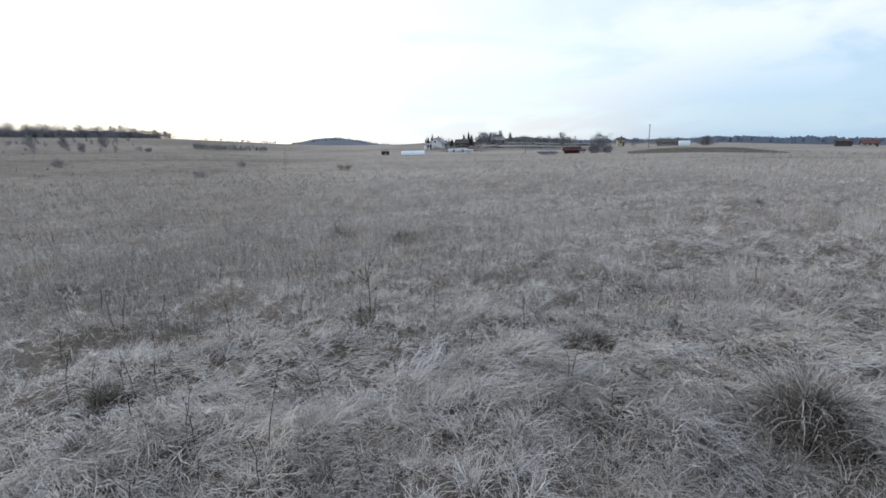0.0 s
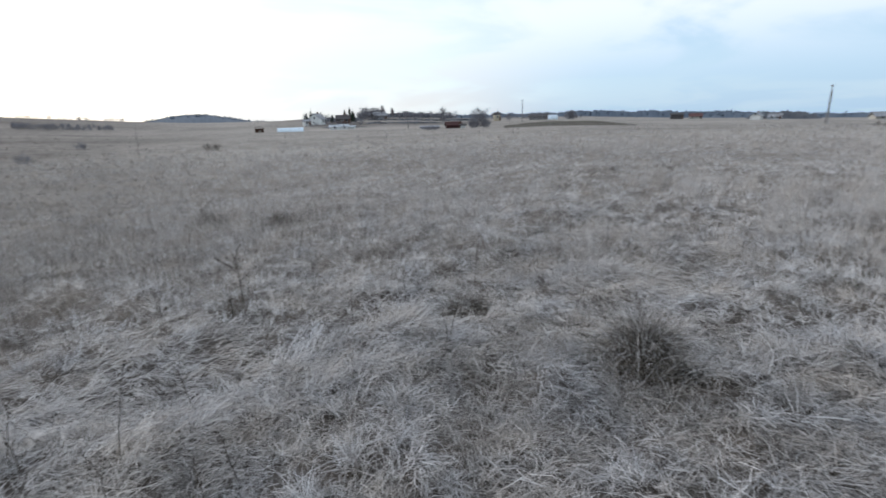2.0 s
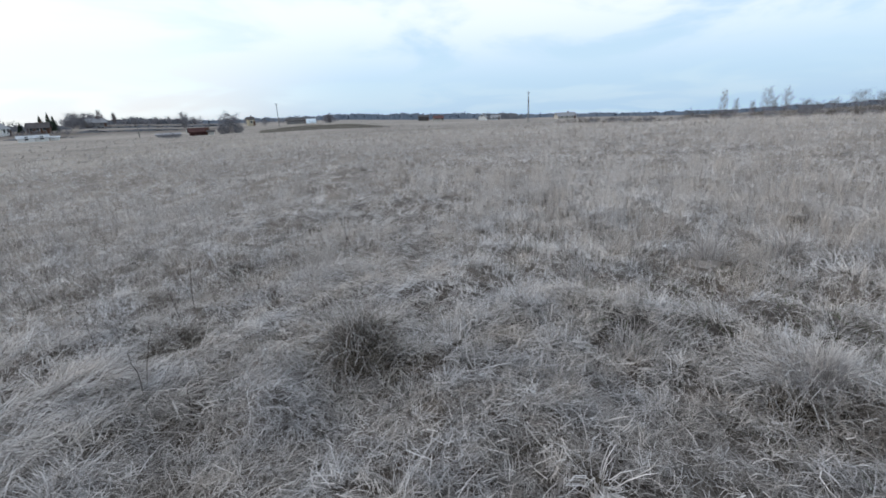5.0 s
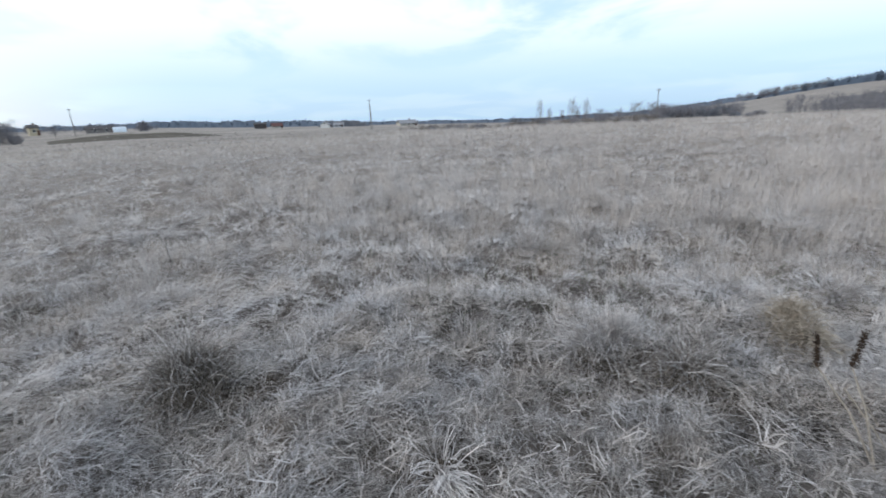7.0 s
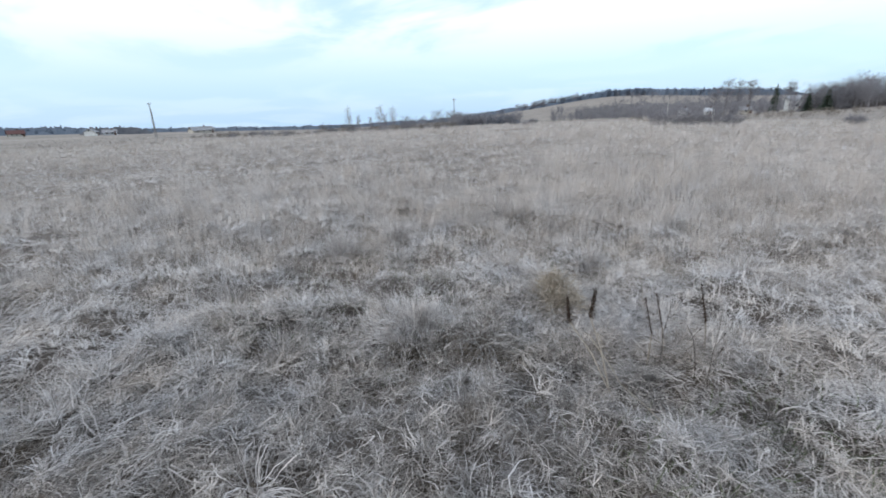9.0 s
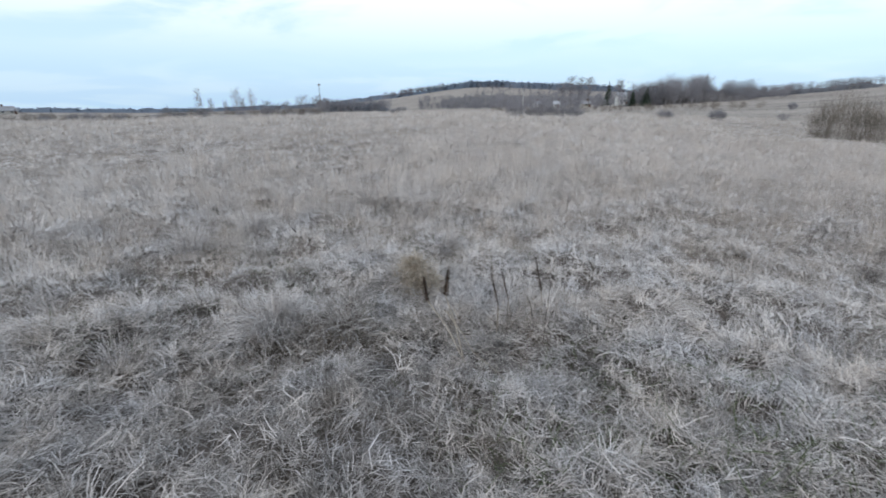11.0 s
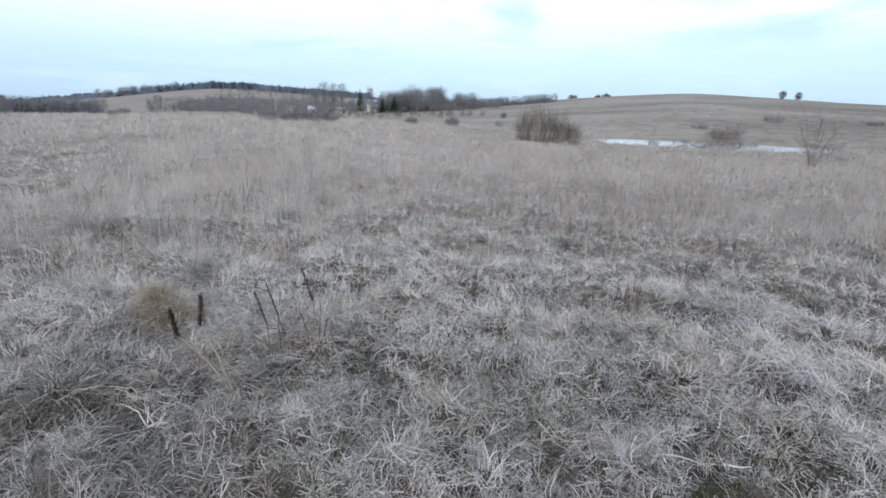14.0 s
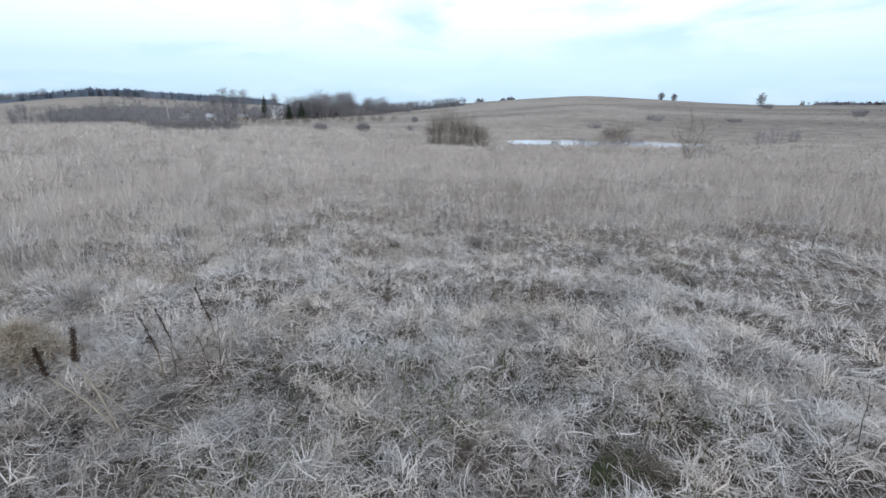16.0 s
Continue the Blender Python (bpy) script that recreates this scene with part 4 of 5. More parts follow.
for az, r, h, s in [(63.1, 80, 1.15, 1.0), (64.5, 82, 1.35, 1.4), (66.8, 84, 1.1, 1.2), (70, 88, 1.0, 1.1), (74.3, 78, 1.2, 1.0), (78.2, 76, 1.25, 1.2),
                    (80.9, 66, 1.9, 1.1), (83.5, 92, 1.5, 1.2), (85.6, 96, 1.5, 1.1), (61, 95, 1.0, 1.0), (76.2, 90, 1.1, 1.0)]:
    bush(az, r, h, s, "dark brown leafless bush at the edge of the field", 150, group="edge bushes")
for az, r, h, s in [(74.0, 150, 9.2, 1.3), (75.2, 152, 6.4, 1.0), (77.7, 150, 8.9, 1.8), (79.4, 156, 8.6, 1.6), (76.6, 170, 5.8, 1.0), (78.3, 158, 6.8, 1.2)]:
    bare_tree(az, r, h, s, "slender young birch with thin bare twigs", 2200, BIRCH_TWIG, BIRCH_BARK, "birch_tree", 0.05, 2.2, "young birches", 0.00009, 0.004)
for az, r, h, s in [(81.0, 170, 5.4, 2.2), (84.8, 180, 7.4, 3.0), (86.3, 182, 7.2, 3.0), (83.0, 185, 5.2, 2.2), (82.0, 190, 4.4, 2.0), (87.6, 186, 6.0, 2.4)]:
    bare_tree(az, r, h, s, "leafless bushy tree beside the field", 1300, group="field edge trees", clear=0.04, fine=0.00016, stem=0.008)
for az, r, h, s in [(116.4, 262, 17.4, 3.6), (118.5, 262, 17.8, 3.4), (117.3, 268, 16.6, 3.2), (121.8, 258, 14.2, 3.0), (115.4, 272, 14.6, 3.6)]:
    bare_tree(az, r, h, s, "tall leafless tree with a feathery grey crown", 2400, TWIG, BARK, group="tall trees", narrow=0.9, fine=0.00011, clear=0.35)
fir_tree(120.6, 265, 12.5, 3.4)
fir_tree(124.6, 240, 8.8, 3.6)
fir_tree(123.2, 242, 7.4, 2.8)
fir_tree(-1.4, 262, 7.2, 2.2, "dark pointed fir beside a white house")
fir_tree(3.1, 268, 7.8, 2.4, "dark pointed fir beside a brown house")
fir_tree(2.5, 272, 6.6, 2.0, "dark pointed fir beside a brown house")
fir_tree(3.45, 262, 6.6, 2.2, "dark pointed fir beside a far house")
fir_tree(1.0, 258, 4.2, 1.5, "dark pointed fir beside a far house")
fir_tree(-1.9, 258, 5.0, 1.8, "dark pointed fir beside a far house")
bare_tree(5.3, 285, 6.6, 3.0, "leafless tree behind a grey house", 450)
for az, r, h, s in [(7.1, 300, 8.4, 1.6), (8.2, 305, 7.0, 1.4)]:
    bare_tree(az, r, h, s, "slender birch with thin bare twigs", 1500, BIRCH_TWIG, BIRCH_BARK, "birch_tree", 0.2, 2.2, "village birches")
bare_tree(14.35, 190, 8.8, 1.7, "slender bare birch with a pale trunk", 2600, TWIG, BIRCH_BARK, "birch_tree", 0.25, 1.8, fine=0.00018)
bare_tree(18.7, 165, 6.9, 3.6, "broad leafless tree beside a red shed", 2000, clear=0.03, fine=0.00024, stem=0.008)
bush(18.0, 163, 3.4, 2.2, "leafless bush at the foot of a broad tree", 260)
bush(19.5, 164, 3.0, 2.0, "leafless bush at the foot of a broad tree", 240)
bush(12.8, 150, 1.5, 2.2, "low wide leafless thicket on the meadow", 120, stretch=1.4)
bare_tree(22.4, 240, 4.2, 2.2, "low leafless tree behind the earth bank", 400, clear=0.1)
bare_tree(29.6, 250, 5.0, 3.0, "low rounded leafless tree beside a white building", 1500, clear=0.02, narrow=0.6, fine=0.0003)
canopy("hedge_mass", (47.2, 53.5), (390, 440), (4.5, 7.5), "dark trees behind a far white house", THICKET, 0.15)
# shrubs round the pond and on the grassy hill
for k, (az, r, h, s) in enumerate([(140.6, 43.6, 3.3, 1.2), (142.2, 43.0, 4.2, 1.4), (143.6, 43.5, 3.4, 1.3), (145.0, 42.8, 3.4, 1.3), (146.3, 43.3, 2.4, 1.1)]):
    bush(az, r, h, s, "tall willow shrub of many upright olive-brown stems", 270, WILLOW, "willow_shrub", "willow clump")
bush(169.7, 31, 3.9, 1.7, "bare forked sapling with a thin fan-shaped crown by the pond", 70, BARK, "sapling", foot=0.06)
bush(170.6, 33, 1.6, 1.2, "low bare shrub with thin crooked branches by the pond", 60, name="shrub")
for az, r, h, s in [(177.2, 62, 2.7, 1.0), (176.0, 60, 2.1, 0.9), (178.6, 64, 2.0, 0.8), (158, 50, 1.5, 1.0), (163, 51, 1.4, 1.1), (164.4, 50, 1.1, 0.9), (137.5, 70, 1.2, 0.9)]:
    bush(az, r, h, s, "thin bare shrub standing in the dry grass", 70, group="pond shrubs")
for az, r, h, s in [(165.9, 92, 1.4, 2.0), (159.5, 76, 0.8, 1.4), (138.0, 110, 1.7, 0.9), (183, 120, 1.8, 1.5), (173.4, 95, 1.0, 1.4)]:
    bush(az, r, h, s, "low dark leafless bush on the hillside", 130, group="hillside bushes")
for az, r, h, s in [(145.8, 322, 3.4, 2.6), (149.5, 322, 2.2, 2.6), (148.6, 326, 1.8, 1.6), (143.0, 318, 2.4, 1.6)]:
    tagged(bare_tree(az, r, h, s * 1.3, "dark rounded leafless bush on the hill crest", 900, name="bush", clear=0.0, group="crest bushes", narrow=0.45, fine=0.00026, sink=0.3), category="bush")
for az, r, h, s in [(166.1, 300, 5.0, 1.9), (167.4, 292, 4.9, 1.7)]:
    bare_tree(az, r, h, s, "small bare round-crowned tree on the hill crest", 1500, clear=0.12, group="crest trees", narrow=0.8, fine=0.00018, stem=0.03, sink=0.12)
for az, r, h, s in [(159.8, 50.6, 1.0, 1.2), (161.0, 50.4, 1.3, 1.4), (162.2, 50.8, 1.0, 1.3), (155.2, 51.0, 1.3, 0.5), (170.4, 52.5, 0.9, 1.2)]:
    bush(az, r, h, s, "thin brown reeds at the edge of the pond", 90, WILLOW, "reed_clump", "pond reeds", foot=0.8)
bush(162.0, 66, 1.5, 2.5, "wide brown leafless bush behind the pond", 240, WILLOW)
bare_tree(175.3, 235, 5.8, 1.9, "leafless tree on the hillside above the pond", 1500, clear=0.05, fine=0.0002)
bush(175.9, 215, 2.0, 2.6, "low dark leafless bush on the hillside", 150)
for az, r, h, s in [(110.3, 46, 1.7, 1.2), (112.4, 47, 1.2, 1.0), (113.8, 47, 1.4, 1.1), (115.6, 46, 1.5, 1.4), (117.2, 47, 1.3, 1.0), (131.8, 62, 1.4, 1.1), (126.8, 58, 1.1, 1.0), (95.5, 70, 0.8, 0.9)]:
    bush(az, r, h, s, "brown leafless bush in the dry field", 330, group="field bushes")
bush(96.4, 240, 2.6, 3.0, "low dark bush on the bare hillside", 180)


def pond():
    rng = np.random.RandomState(5)
    c = spot(160.6, 57.8)
    n = 64
    ang = np.linspace(0, 2 * np.pi, n, endpoint=False)
    wob = 1 + 0.08 * np.sin(3 * ang + 1) + 0.05 * np.sin(7 * ang) + 0.04 * np.sin(11 * ang + 2)
    lx, ly = 13.4 * np.cos(ang) * wob, 5.2 * np.sin(ang) * wob
    t = radians(-150)
    x, y = c.x + lx * math.cos(t) - ly * math.sin(t), c.y + lx * math.sin(t) + ly * math.cos(t)
    bm = bmesh.new()
    ring = [bm.verts.new((a, b, 0)) for a, b in zip(x, y)]
    bm.faces.new(ring)
    me = bpy.data.meshes.new("water")
    bm.to_mesh(me)
    bm.free()
    me.materials.append(POND_PALE)
    ob = new("water", me)
    ob.location.z = -1.86
    tagged(ob, "small shallow pond with a pale blue-white surface, mirroring the sky", "pond", kind="structure")


pond()


def earth_bank():
    az, r = np.meshgrid(np.linspace(21.6, 36.8, 90), np.linspace(128, 152, 24), indexing="ij")
    edge = 4.0 * fbm(az * 0.9, az * 0 + 3.0, 91) * np.sin(np.pi * (r - 128) / 24)
    rr = r + edge
    x, y = CX + rr * np.sin(np.radians(az)), CY + rr * np.cos(np.radians(az))
    rim = np.minimum.reduce([(az - 21.6) / 2.0, (36.8 - az) / 2.0, (r - 128) / 4, (152 - r) / 4])
    z = height(x, y) + 0.16 * np.clip(rim, -1, 1) + 0.10 * wave(x * 0.5, y * 0.5, 95) * np.clip(rim, 0, 1)
    v = np.stack([x, y, z], -1).reshape(-1, 3)
    i, j = np.meshgrid(np.arange(89), np.arange(23), indexing="ij")
    f = np.stack([i * 24 + j, i * 24 + j + 1, (i + 1) * 24 + j + 1, (i + 1) * 24 + j], -1).reshape(-1, 4)
    tagged(new("ploughed_bank", mesh_from("ploughed_bank", v, f, PLOUGHED, smooth=True)), "low bank of bare brown ploughed earth", "field", kind="structure")


earth_bank()


# ---------------------------------------------------------------- poles
def utility_pole(az, r, h, mat, label, lean=0.0, arm=1.4, double=False):
    ob = root("utility_pole", spot(az, r, 0.3), -az)
    w = max(0.13, r * 0.0009)
    v, f = tube_arrays([(0, 0, 0), (0, 0, h * 0.5), (0, 0, h)], [w, w * 0.85, w * 0.65], 8)
    child("pole", mesh_from("pole", v, f, mat), ob)
    if double:
        v, f = tube_arrays([(0.45, 0, 0), (0.25, 0, h * 0.55), (0.12, 0, h * 0.85)], [w * 0.8, w * 0.7, w * 0.6], 6)
        child("stay", mesh_from("stay", v, f, mat), ob)
    if arm:
        part("crossarm", box(arm, 0.12, 0.14, 0, 0, h - 0.55), STEEL, ob)
        for x in (-arm * 0.42, 0.0, arm * 0.42):
            v, f = tube_arrays([(x, 0, h - 0.41), (x, 0, h - 0.3), (x, 0, h - 0.15)], [0.05, 0.09, 0.05], 6)
            child("insulator", mesh_from("insulator", v, f, CERAMIC), ob)
    ob.matrix_world = ob.matrix_world @ pose(0, 0, 0, 0, lean, 0)
    return tagged(ob, label, "pole")


utility_pole(23.9, 205, 10.2, POLE_WOOD, "tall grey wooden utility pole behind the earth bank", 0, 0.9)
utility_pole(53.55, 150, 9.6, POLE_WOOD, "tall grey utility pole with short crossarm", 0.5, 0.8, True)
utility_pole(86.85, 130, 8.7, POLE_WOOD, "grey wooden utility pole beside the thicket", 0, 0.8)
utility_pole(111.0, 190, 8.2, CONCRETE, "pale concrete utility pole in front of scrub", 0, 0.7)
utility_pole(10.0, 190, 3.6, POLE_WOOD, "short grey post in the meadow", 0, 0)
bare_tree(-19.5, 58, 4.3, 0.35, "thin bare sapling like a rod in the meadow", 60, clear=0.35, name="sapling", narrow=2.5, stem=0.004)


# ---------------------------------------------------------------- buildings
def house(name, az, r, length, depth, eaves, ridge, turn, wall_mat, roof_mat, label, windows=2, chimney=True, gable_window=False, door=True, category="house"):
    """A house: the ridge runs along its own x. turn: degrees away from broadside."""
    ob = root(name, spot(az, r, 0.0), -az + turn)
    bm = bmesh.new()
    L, D = length / 2, depth / 2
    low = -1.2
    pts = [(-L, -D, low), (L, -D, low), (L, D, low), (-L, D, low), (-L, -D, eaves), (L, -D, eaves), (L, D, eaves), (-L, D, eaves), (-L, 0, ridge), (L, 0, ridge)]
    vs = [bm.verts.new(p) for p in pts]
    for idx in [(0, 1, 5, 4), (2, 3, 7, 6), (1, 2, 6, 9, 5), (3, 0, 4, 8, 7), (4, 5, 9, 8), (6, 7, 8, 9), (3, 2, 1, 0)]:
        bm.faces.new([vs[i] for i in idx])
    part("wall", bm, wall_mat, ob)
    over, thick = 0.45, 0.18
    slope = math.hypot(D, ridge - eaves)
    for side in (-1, 1):
        bm = bmesh.new()
        k = (ridge - eaves) / D
        e = D + over
        q = [(-L - over, side * e, eaves - over * k), (L + over, side * e, eaves - over * k), (L + over, 0, ridge + 0.02), (-L - over, 0, ridge + 0.02)]
        a = [bm.verts.new(p) for p in q]
        b = [bm.verts.new((p[0], p[1], p[2] + thick)) for p in q]
        bm.faces.new(a); bm.faces.new(b[::-1])
        for i in range(4):
            bm.faces.new((a[i], b[i], b[(i + 1) % 4], a[(i + 1) % 4]))
        bmesh.ops.recalc_face_normals(bm, faces=bm.faces[:])
        part("roof_slope", bm, roof_mat, ob)
    if chimney:
        part("chimney", box(0.6, 0.6, 1.3, length * 0.15, 0, ridge - 0.35, 0.03), BROWN_BOARD, ob)
    for i in range(windows):
        x = (i + 0.7) * length / (windows + 0.4) - L
        win = part("window", box(1.15, 0.08, 1.3, 0, 0, 0, 0.02), PLASTER, ob, at=Matrix.Translation((x, -D - 0.03, eaves * 0.38)))
        part("pane", box(0.95, 0.05, 1.1, 0, -0.04, 0.1), GLASS, win)
    if gable_window:
        for s in (-1, 1):
            win = part("window", box(0.08, 1.0, 1.1, 0, 0, 0, 0.02), PLASTER, ob, at=Matrix.Translation((s * (L + 0.03), 0, eaves + 0.2)))
            part("pane", box(0.05, 0.8, 0.9, s * 0.04, 0, 0.1), GLASS, win)
    if door:
        part("door", box(0.95, 0.1, 2.0, length * 0.42, -D - 0.03, 0), BROWN_BOARD, ob)
    return tagged(ob, label, category)


house("house", -0.75, 245, 5.6, 7.4, 2.5, 5.2, 62, PLASTER, GREY_ROOF, "white-plastered gabled house with a grey roof", 2, True, True)
house("outbuilding", -2.0, 236, 3.0, 3.2, 2.2, 2.9, 10, PLASTER, GREY_ROOF, "small white outbuilding beside a gabled house", 1, False, False, True, "outbuilding")
house("house", 2.3, 252, 7.0, 6.0, 2.0, 3.9, -8, BROWN_BOARD, DARK_ROOF, "brown timber house with a dark roof among firs", 3, True)
house("house", 6.6, 285, 7.5, 6.0, 2.0, 3.8, 15, POLE_WOOD, GREY_ROOF, "grey timber house under bare trees", 2, True)
house("outbuilding", 12.6, 175, 6.5, 3.0, 0.6, 0.95, 4, GREY_ROOF, GREY_ROOF, "low long grey shed at the field's edge", 0, False, False, False, "outbuilding")
house("red_shed", 15.5, 168, 5.2, 4.0, 1.1, 2.1, 6, RED_PAINT, RED_PAINT, "dark red boarded shed with a dark red roof", 0, False, False, True, "shed")
house("shed", 16.7, 166, 1.6, 1.6, 1.0, 1.3, -4, PLASTER, DARK_ROOF, "tiny white hut beside the red shed", 0, False, False, False, "shed")
house("house", 20.9, 262, 3.2, 5.0, 3.1, 4.2, 8, YELLOW, DARK_ROOF, "small yellow house behind bare trees", 1, True)
house("barn", 25.9, 265, 10.5, 7.0, 1.7, 3.0, 4, POLE_WOOD, DARK_ROOF, "long low barn with a dark roof", 2, False, False, True, "barn")
house("barn", 40.9, 372, 8.0, 6.0, 3.0, 4.0, 4, DARK_ROOF, DARK_ROOF, "black boarded barn beside a red-roofed house", 0, False, False, True, "barn")
house("house", 42.7, 370, 7.4, 6.0, 1.9, 3.7, 8, CREAM, RED_ROOF, "cream house with a red-tiled roof", 3, True)
house("house", 48.2, 300, 4.2, 4.8, 2.0, 3.5, 70, PLASTER, GREY_ROOF, "small white gabled house on the plain", 1, True, True)
house("house", 49.7, 310, 6.0, 4.5, 1.5, 2.8, -6, TIN, GREY_ROOF, "low grey house beside a white one", 2, True)
house("house", 57.9, 280, 11.0, 6.0, 1.6, 3.3, 24, CREAM, GREY_ROOF, "long low house with a pale gable and grey roof", 3, True, True)
house("shed", 71.9, 96, 1.9, 1.5, 0.55, 0.9, 5, BROWN_BOARD, DARK_ROOF, "low dark hut at the edge of the field", 0, False, False, False, "shed")
house("cottage", 112.6, 300, 4.2, 5.0, 2.4, 4.2, 35, PLASTER, GREY_ROOF, "white cottage half hidden in leafless scrub", 1, True, True)
house("cottage", 115.0, 292, 3.8, 4.4, 2.2, 3.8, -20, PLASTER, TIN, "small white cottage half hidden in leafless scrub", 1, True)
house("cottage", 118.2, 268, 4.6, 4.0, 1.9, 3.2, 10, CREAM, GREY_ROOF, "low pale cottage behind leafless bushes", 1, True)
house("cottage", 122.0, 270, 4.5, 5.5, 4.6, 6.6, 20, PLASTER, TIN, "tall pale house among leafless trees", 2, True, True)
house("shed", 131.9, 250, 5.0, 3.0, 0.8, 1.25, -8, PLASTER, TIN, "low white shed at the foot of the hill", 0, False, False, False, "shed")
for az, r, s in [(1.2, 205, 4.2), (2.3, 206, 3.4)]:
    house("shed", az, r, s, 2.6, 1.3, 1.9, 3, PLASTER, TIN, "low white shed on the meadow below the houses", 1, False, False, False, "shed")
house("shed", 3.25, 208, 2.2, 2.2, 0.9, 1.2, -6, PLASTER, TIN, "small white hut beside low sheds", 0, False, False, False, "shed")


def greenhouse(az, r, length, width, h, label, name="greenhouse"):
    ob = root(name, spot(az, r, 0.0), -az + 3)
    n, m = 12, 9
    bm = bmesh.new()
    rows = []
    for i in range(n + 1):
        x = -length / 2 + length * i / n
        rows.append([bm.verts.new((x, -width / 2 * math.cos(math.pi * j / m), max(0, h * math.sin(math.pi * j / m)) + (0.02 if i % 2 else -0.02) - 0.2)) for j in range(m + 1)])
    for i in range(n):
        for j in range(m):
            bm.faces.new((rows[i][j], rows[i + 1][j], rows[i + 1][j + 1], rows[i][j + 1]))
    bm.faces.new(rows[0][::-1]); bm.faces.new(rows[n])
    part("cover", bm, FILM, ob, "milky plastic film")
    for i in range(0, n + 1, 2):
        x = -length / 2 + length * i / n
        v, f = tube_arrays([(x, -width / 2 * 1.01 * math.cos(math.pi * j / m), h * 1.02 * math.sin(math.pi * j / m) - 0.2) for j in range(m + 1)], [0.04] * (m + 1), 4)
        child("hoop", mesh_from("hoop", v, f, STEEL), ob)
    part("door", box(0.06, 0.9, h * 0.8, length / 2 + 0.03, 0, -0.1), TIN, ob)
    return tagged(ob, label, "greenhouse")


greenhouse(-3.9, 200, 10.2, 3.6, 1.9, "long milky-white polytunnel greenhouse on the meadow")
greenhouse(27.5, 255, 5.0, 4.5, 2.9, "rounded white plastic-covered shelter beside a barn", "white_shelter")


def hay_shelter(az, r):
    ob = root("hay_shelter", spot(az, r), -az)
    for x in (-1.5, 1.5):
        for y in (-1.0, 1.0):
            part("post", box(0.2, 0.2, 1.7, x, y, -0.1), BROWN_BOARD, ob)
    bm = bmesh.new()
    m = 8
    rows = [[bm.verts.new((-1.9 * math.cos(math.pi * j / m), y, 1.45 + 0.75 * math.sin(math.pi * j / m) + z)) for j in range(m + 1)] for y, z in ((-1.3, 0), (1.3, 0), (1.3, -0.12), (-1.3, -0.12))]
    for a in range(4):
        for j in range(m):
            bm.faces.new((rows[a][j], rows[a][j + 1], rows[(a + 1) % 4][j + 1], rows[(a + 1) % 4][j]))
    bmesh.ops.recalc_face_normals(bm, faces=bm.faces[:])
    part("roof", bm, BROWN_BOARD, ob)
    part("back_wall", box(3.2, 0.1, 1.5, 0, 1.0, 0), BROWN_BOARD, ob)
    part("hay_bale", box(1.0, 0.9, 0.9, 0.2, -0.1, -0.05, 0.08), WEED_PALE, ob, "pale bale of hay")
    tagged(ob, "dark brown open hay shelter on the meadow", "shelter")


hay_shelter(-7.3, 195)


# ---------------------------------------------------------------- near tussocks
def tussock(x, y, radius, h, label, n=900, mat=None, upright=0.5, name="tussock", core=None, wide=1.0, tone=0.5, lobes=5, tidy=0.9, dome=0.24, lash=1.0, straws=0):
    """A hummock of old grass: a low core of thatch under several lobes of arching blades."""
    ob = root(name, (x, y, float(height(x, y)) - 0.02))
    bm = bmesh.new()
    bmesh.ops.create_icosphere(bm, subdivisions=2 if name == "grass_tuft" else 3, radius=1.0)
    for v in bm.verts:
        d = v.co.normalized()
        j = 1 + 0.5 * noise.noise(d * 2.6 + Vector((x, y, 0)))
        v.co = Vector((d.x * radius * 0.62 * j, d.y * radius * 0.62 * j, max(-0.02, d.z) * h * dome * j - 0.02))
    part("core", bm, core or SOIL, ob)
    la, lr_ = np.random.uniform(0, 6.28, lobes), np.random.uniform(0.1, 0.8, lobes) * radius
    lx, ly, lh = np.cos(la) * lr_, np.sin(la) * lr_, np.random.uniform(0.6, 1.1, lobes)
    pick = np.random.randint(0, lobes, n)
    a = np.random.uniform(0, 6.28, n)
    rr = np.abs(np.random.normal(0, 0.33, n)) * radius
    bx, by = lx[pick] + np.cos(a) * rr, ly[pick] + np.sin(a) * rr
    dist_c = np.hypot(bx, by) / radius
    top = np.clip(1 - dist_c ** 2, 0, 1) * h * dome
    heading = np.pi / 2 - np.arctan2(by, bx) + np.random.normal(0, tidy, n)
    rise = upright + 0.75 - 0.6 * dist_c + np.random.normal(0, 0.38, n)
    fall = upright - 1.1 * dist_c - 0.45 + np.random.normal(0, 0.6, n)
    length = h * np.random.uniform(0.35, 1.05, n) * lh[pick] * lash
    dist = math.hypot(x - CX, y - CY)
    width = np.maximum(np.random.uniform(0.0020, 0.0046, n) * wide, 0.00062 * dist)
    tn = np.clip(np.random.normal(tone, 0.24, n), 0, 1)
    v, f, tn = blades(bx, by, heading, rise, fall, length, width, tn, 3, np.random.normal(0, 0.4, n), z0=top)
    child("crown", mesh_from("crown", v, f, mat or STRAW, tn), ob)
    if straws:                                                       # pale straws growing through the dark leaves
        i = np.random.choice(n, straws)
        v, f, tn = blades(bx[i], by[i], heading[i], rise[i] + 0.2, fall[i] + 0.1, length[i] * 1.7, width[i], np.clip(np.random.normal(0.5, 0.2, straws), 0, 1), 3, z0=top[i])
        tagged(child("straw", mesh_from("straw", v, f, STRAW, tn), ob, "thin pale straws"), kind="stuff")
    return tagged(ob, label, "tussock")


tussock(2.08, 2.32, 0.30, 0.52, "large dark brown tussock with dense old leaves", 3600, BROWN_BLADE, 0.66, tone=0.58, lobes=12, tidy=2.0, dome=0.42, lash=0.58, straws=900)
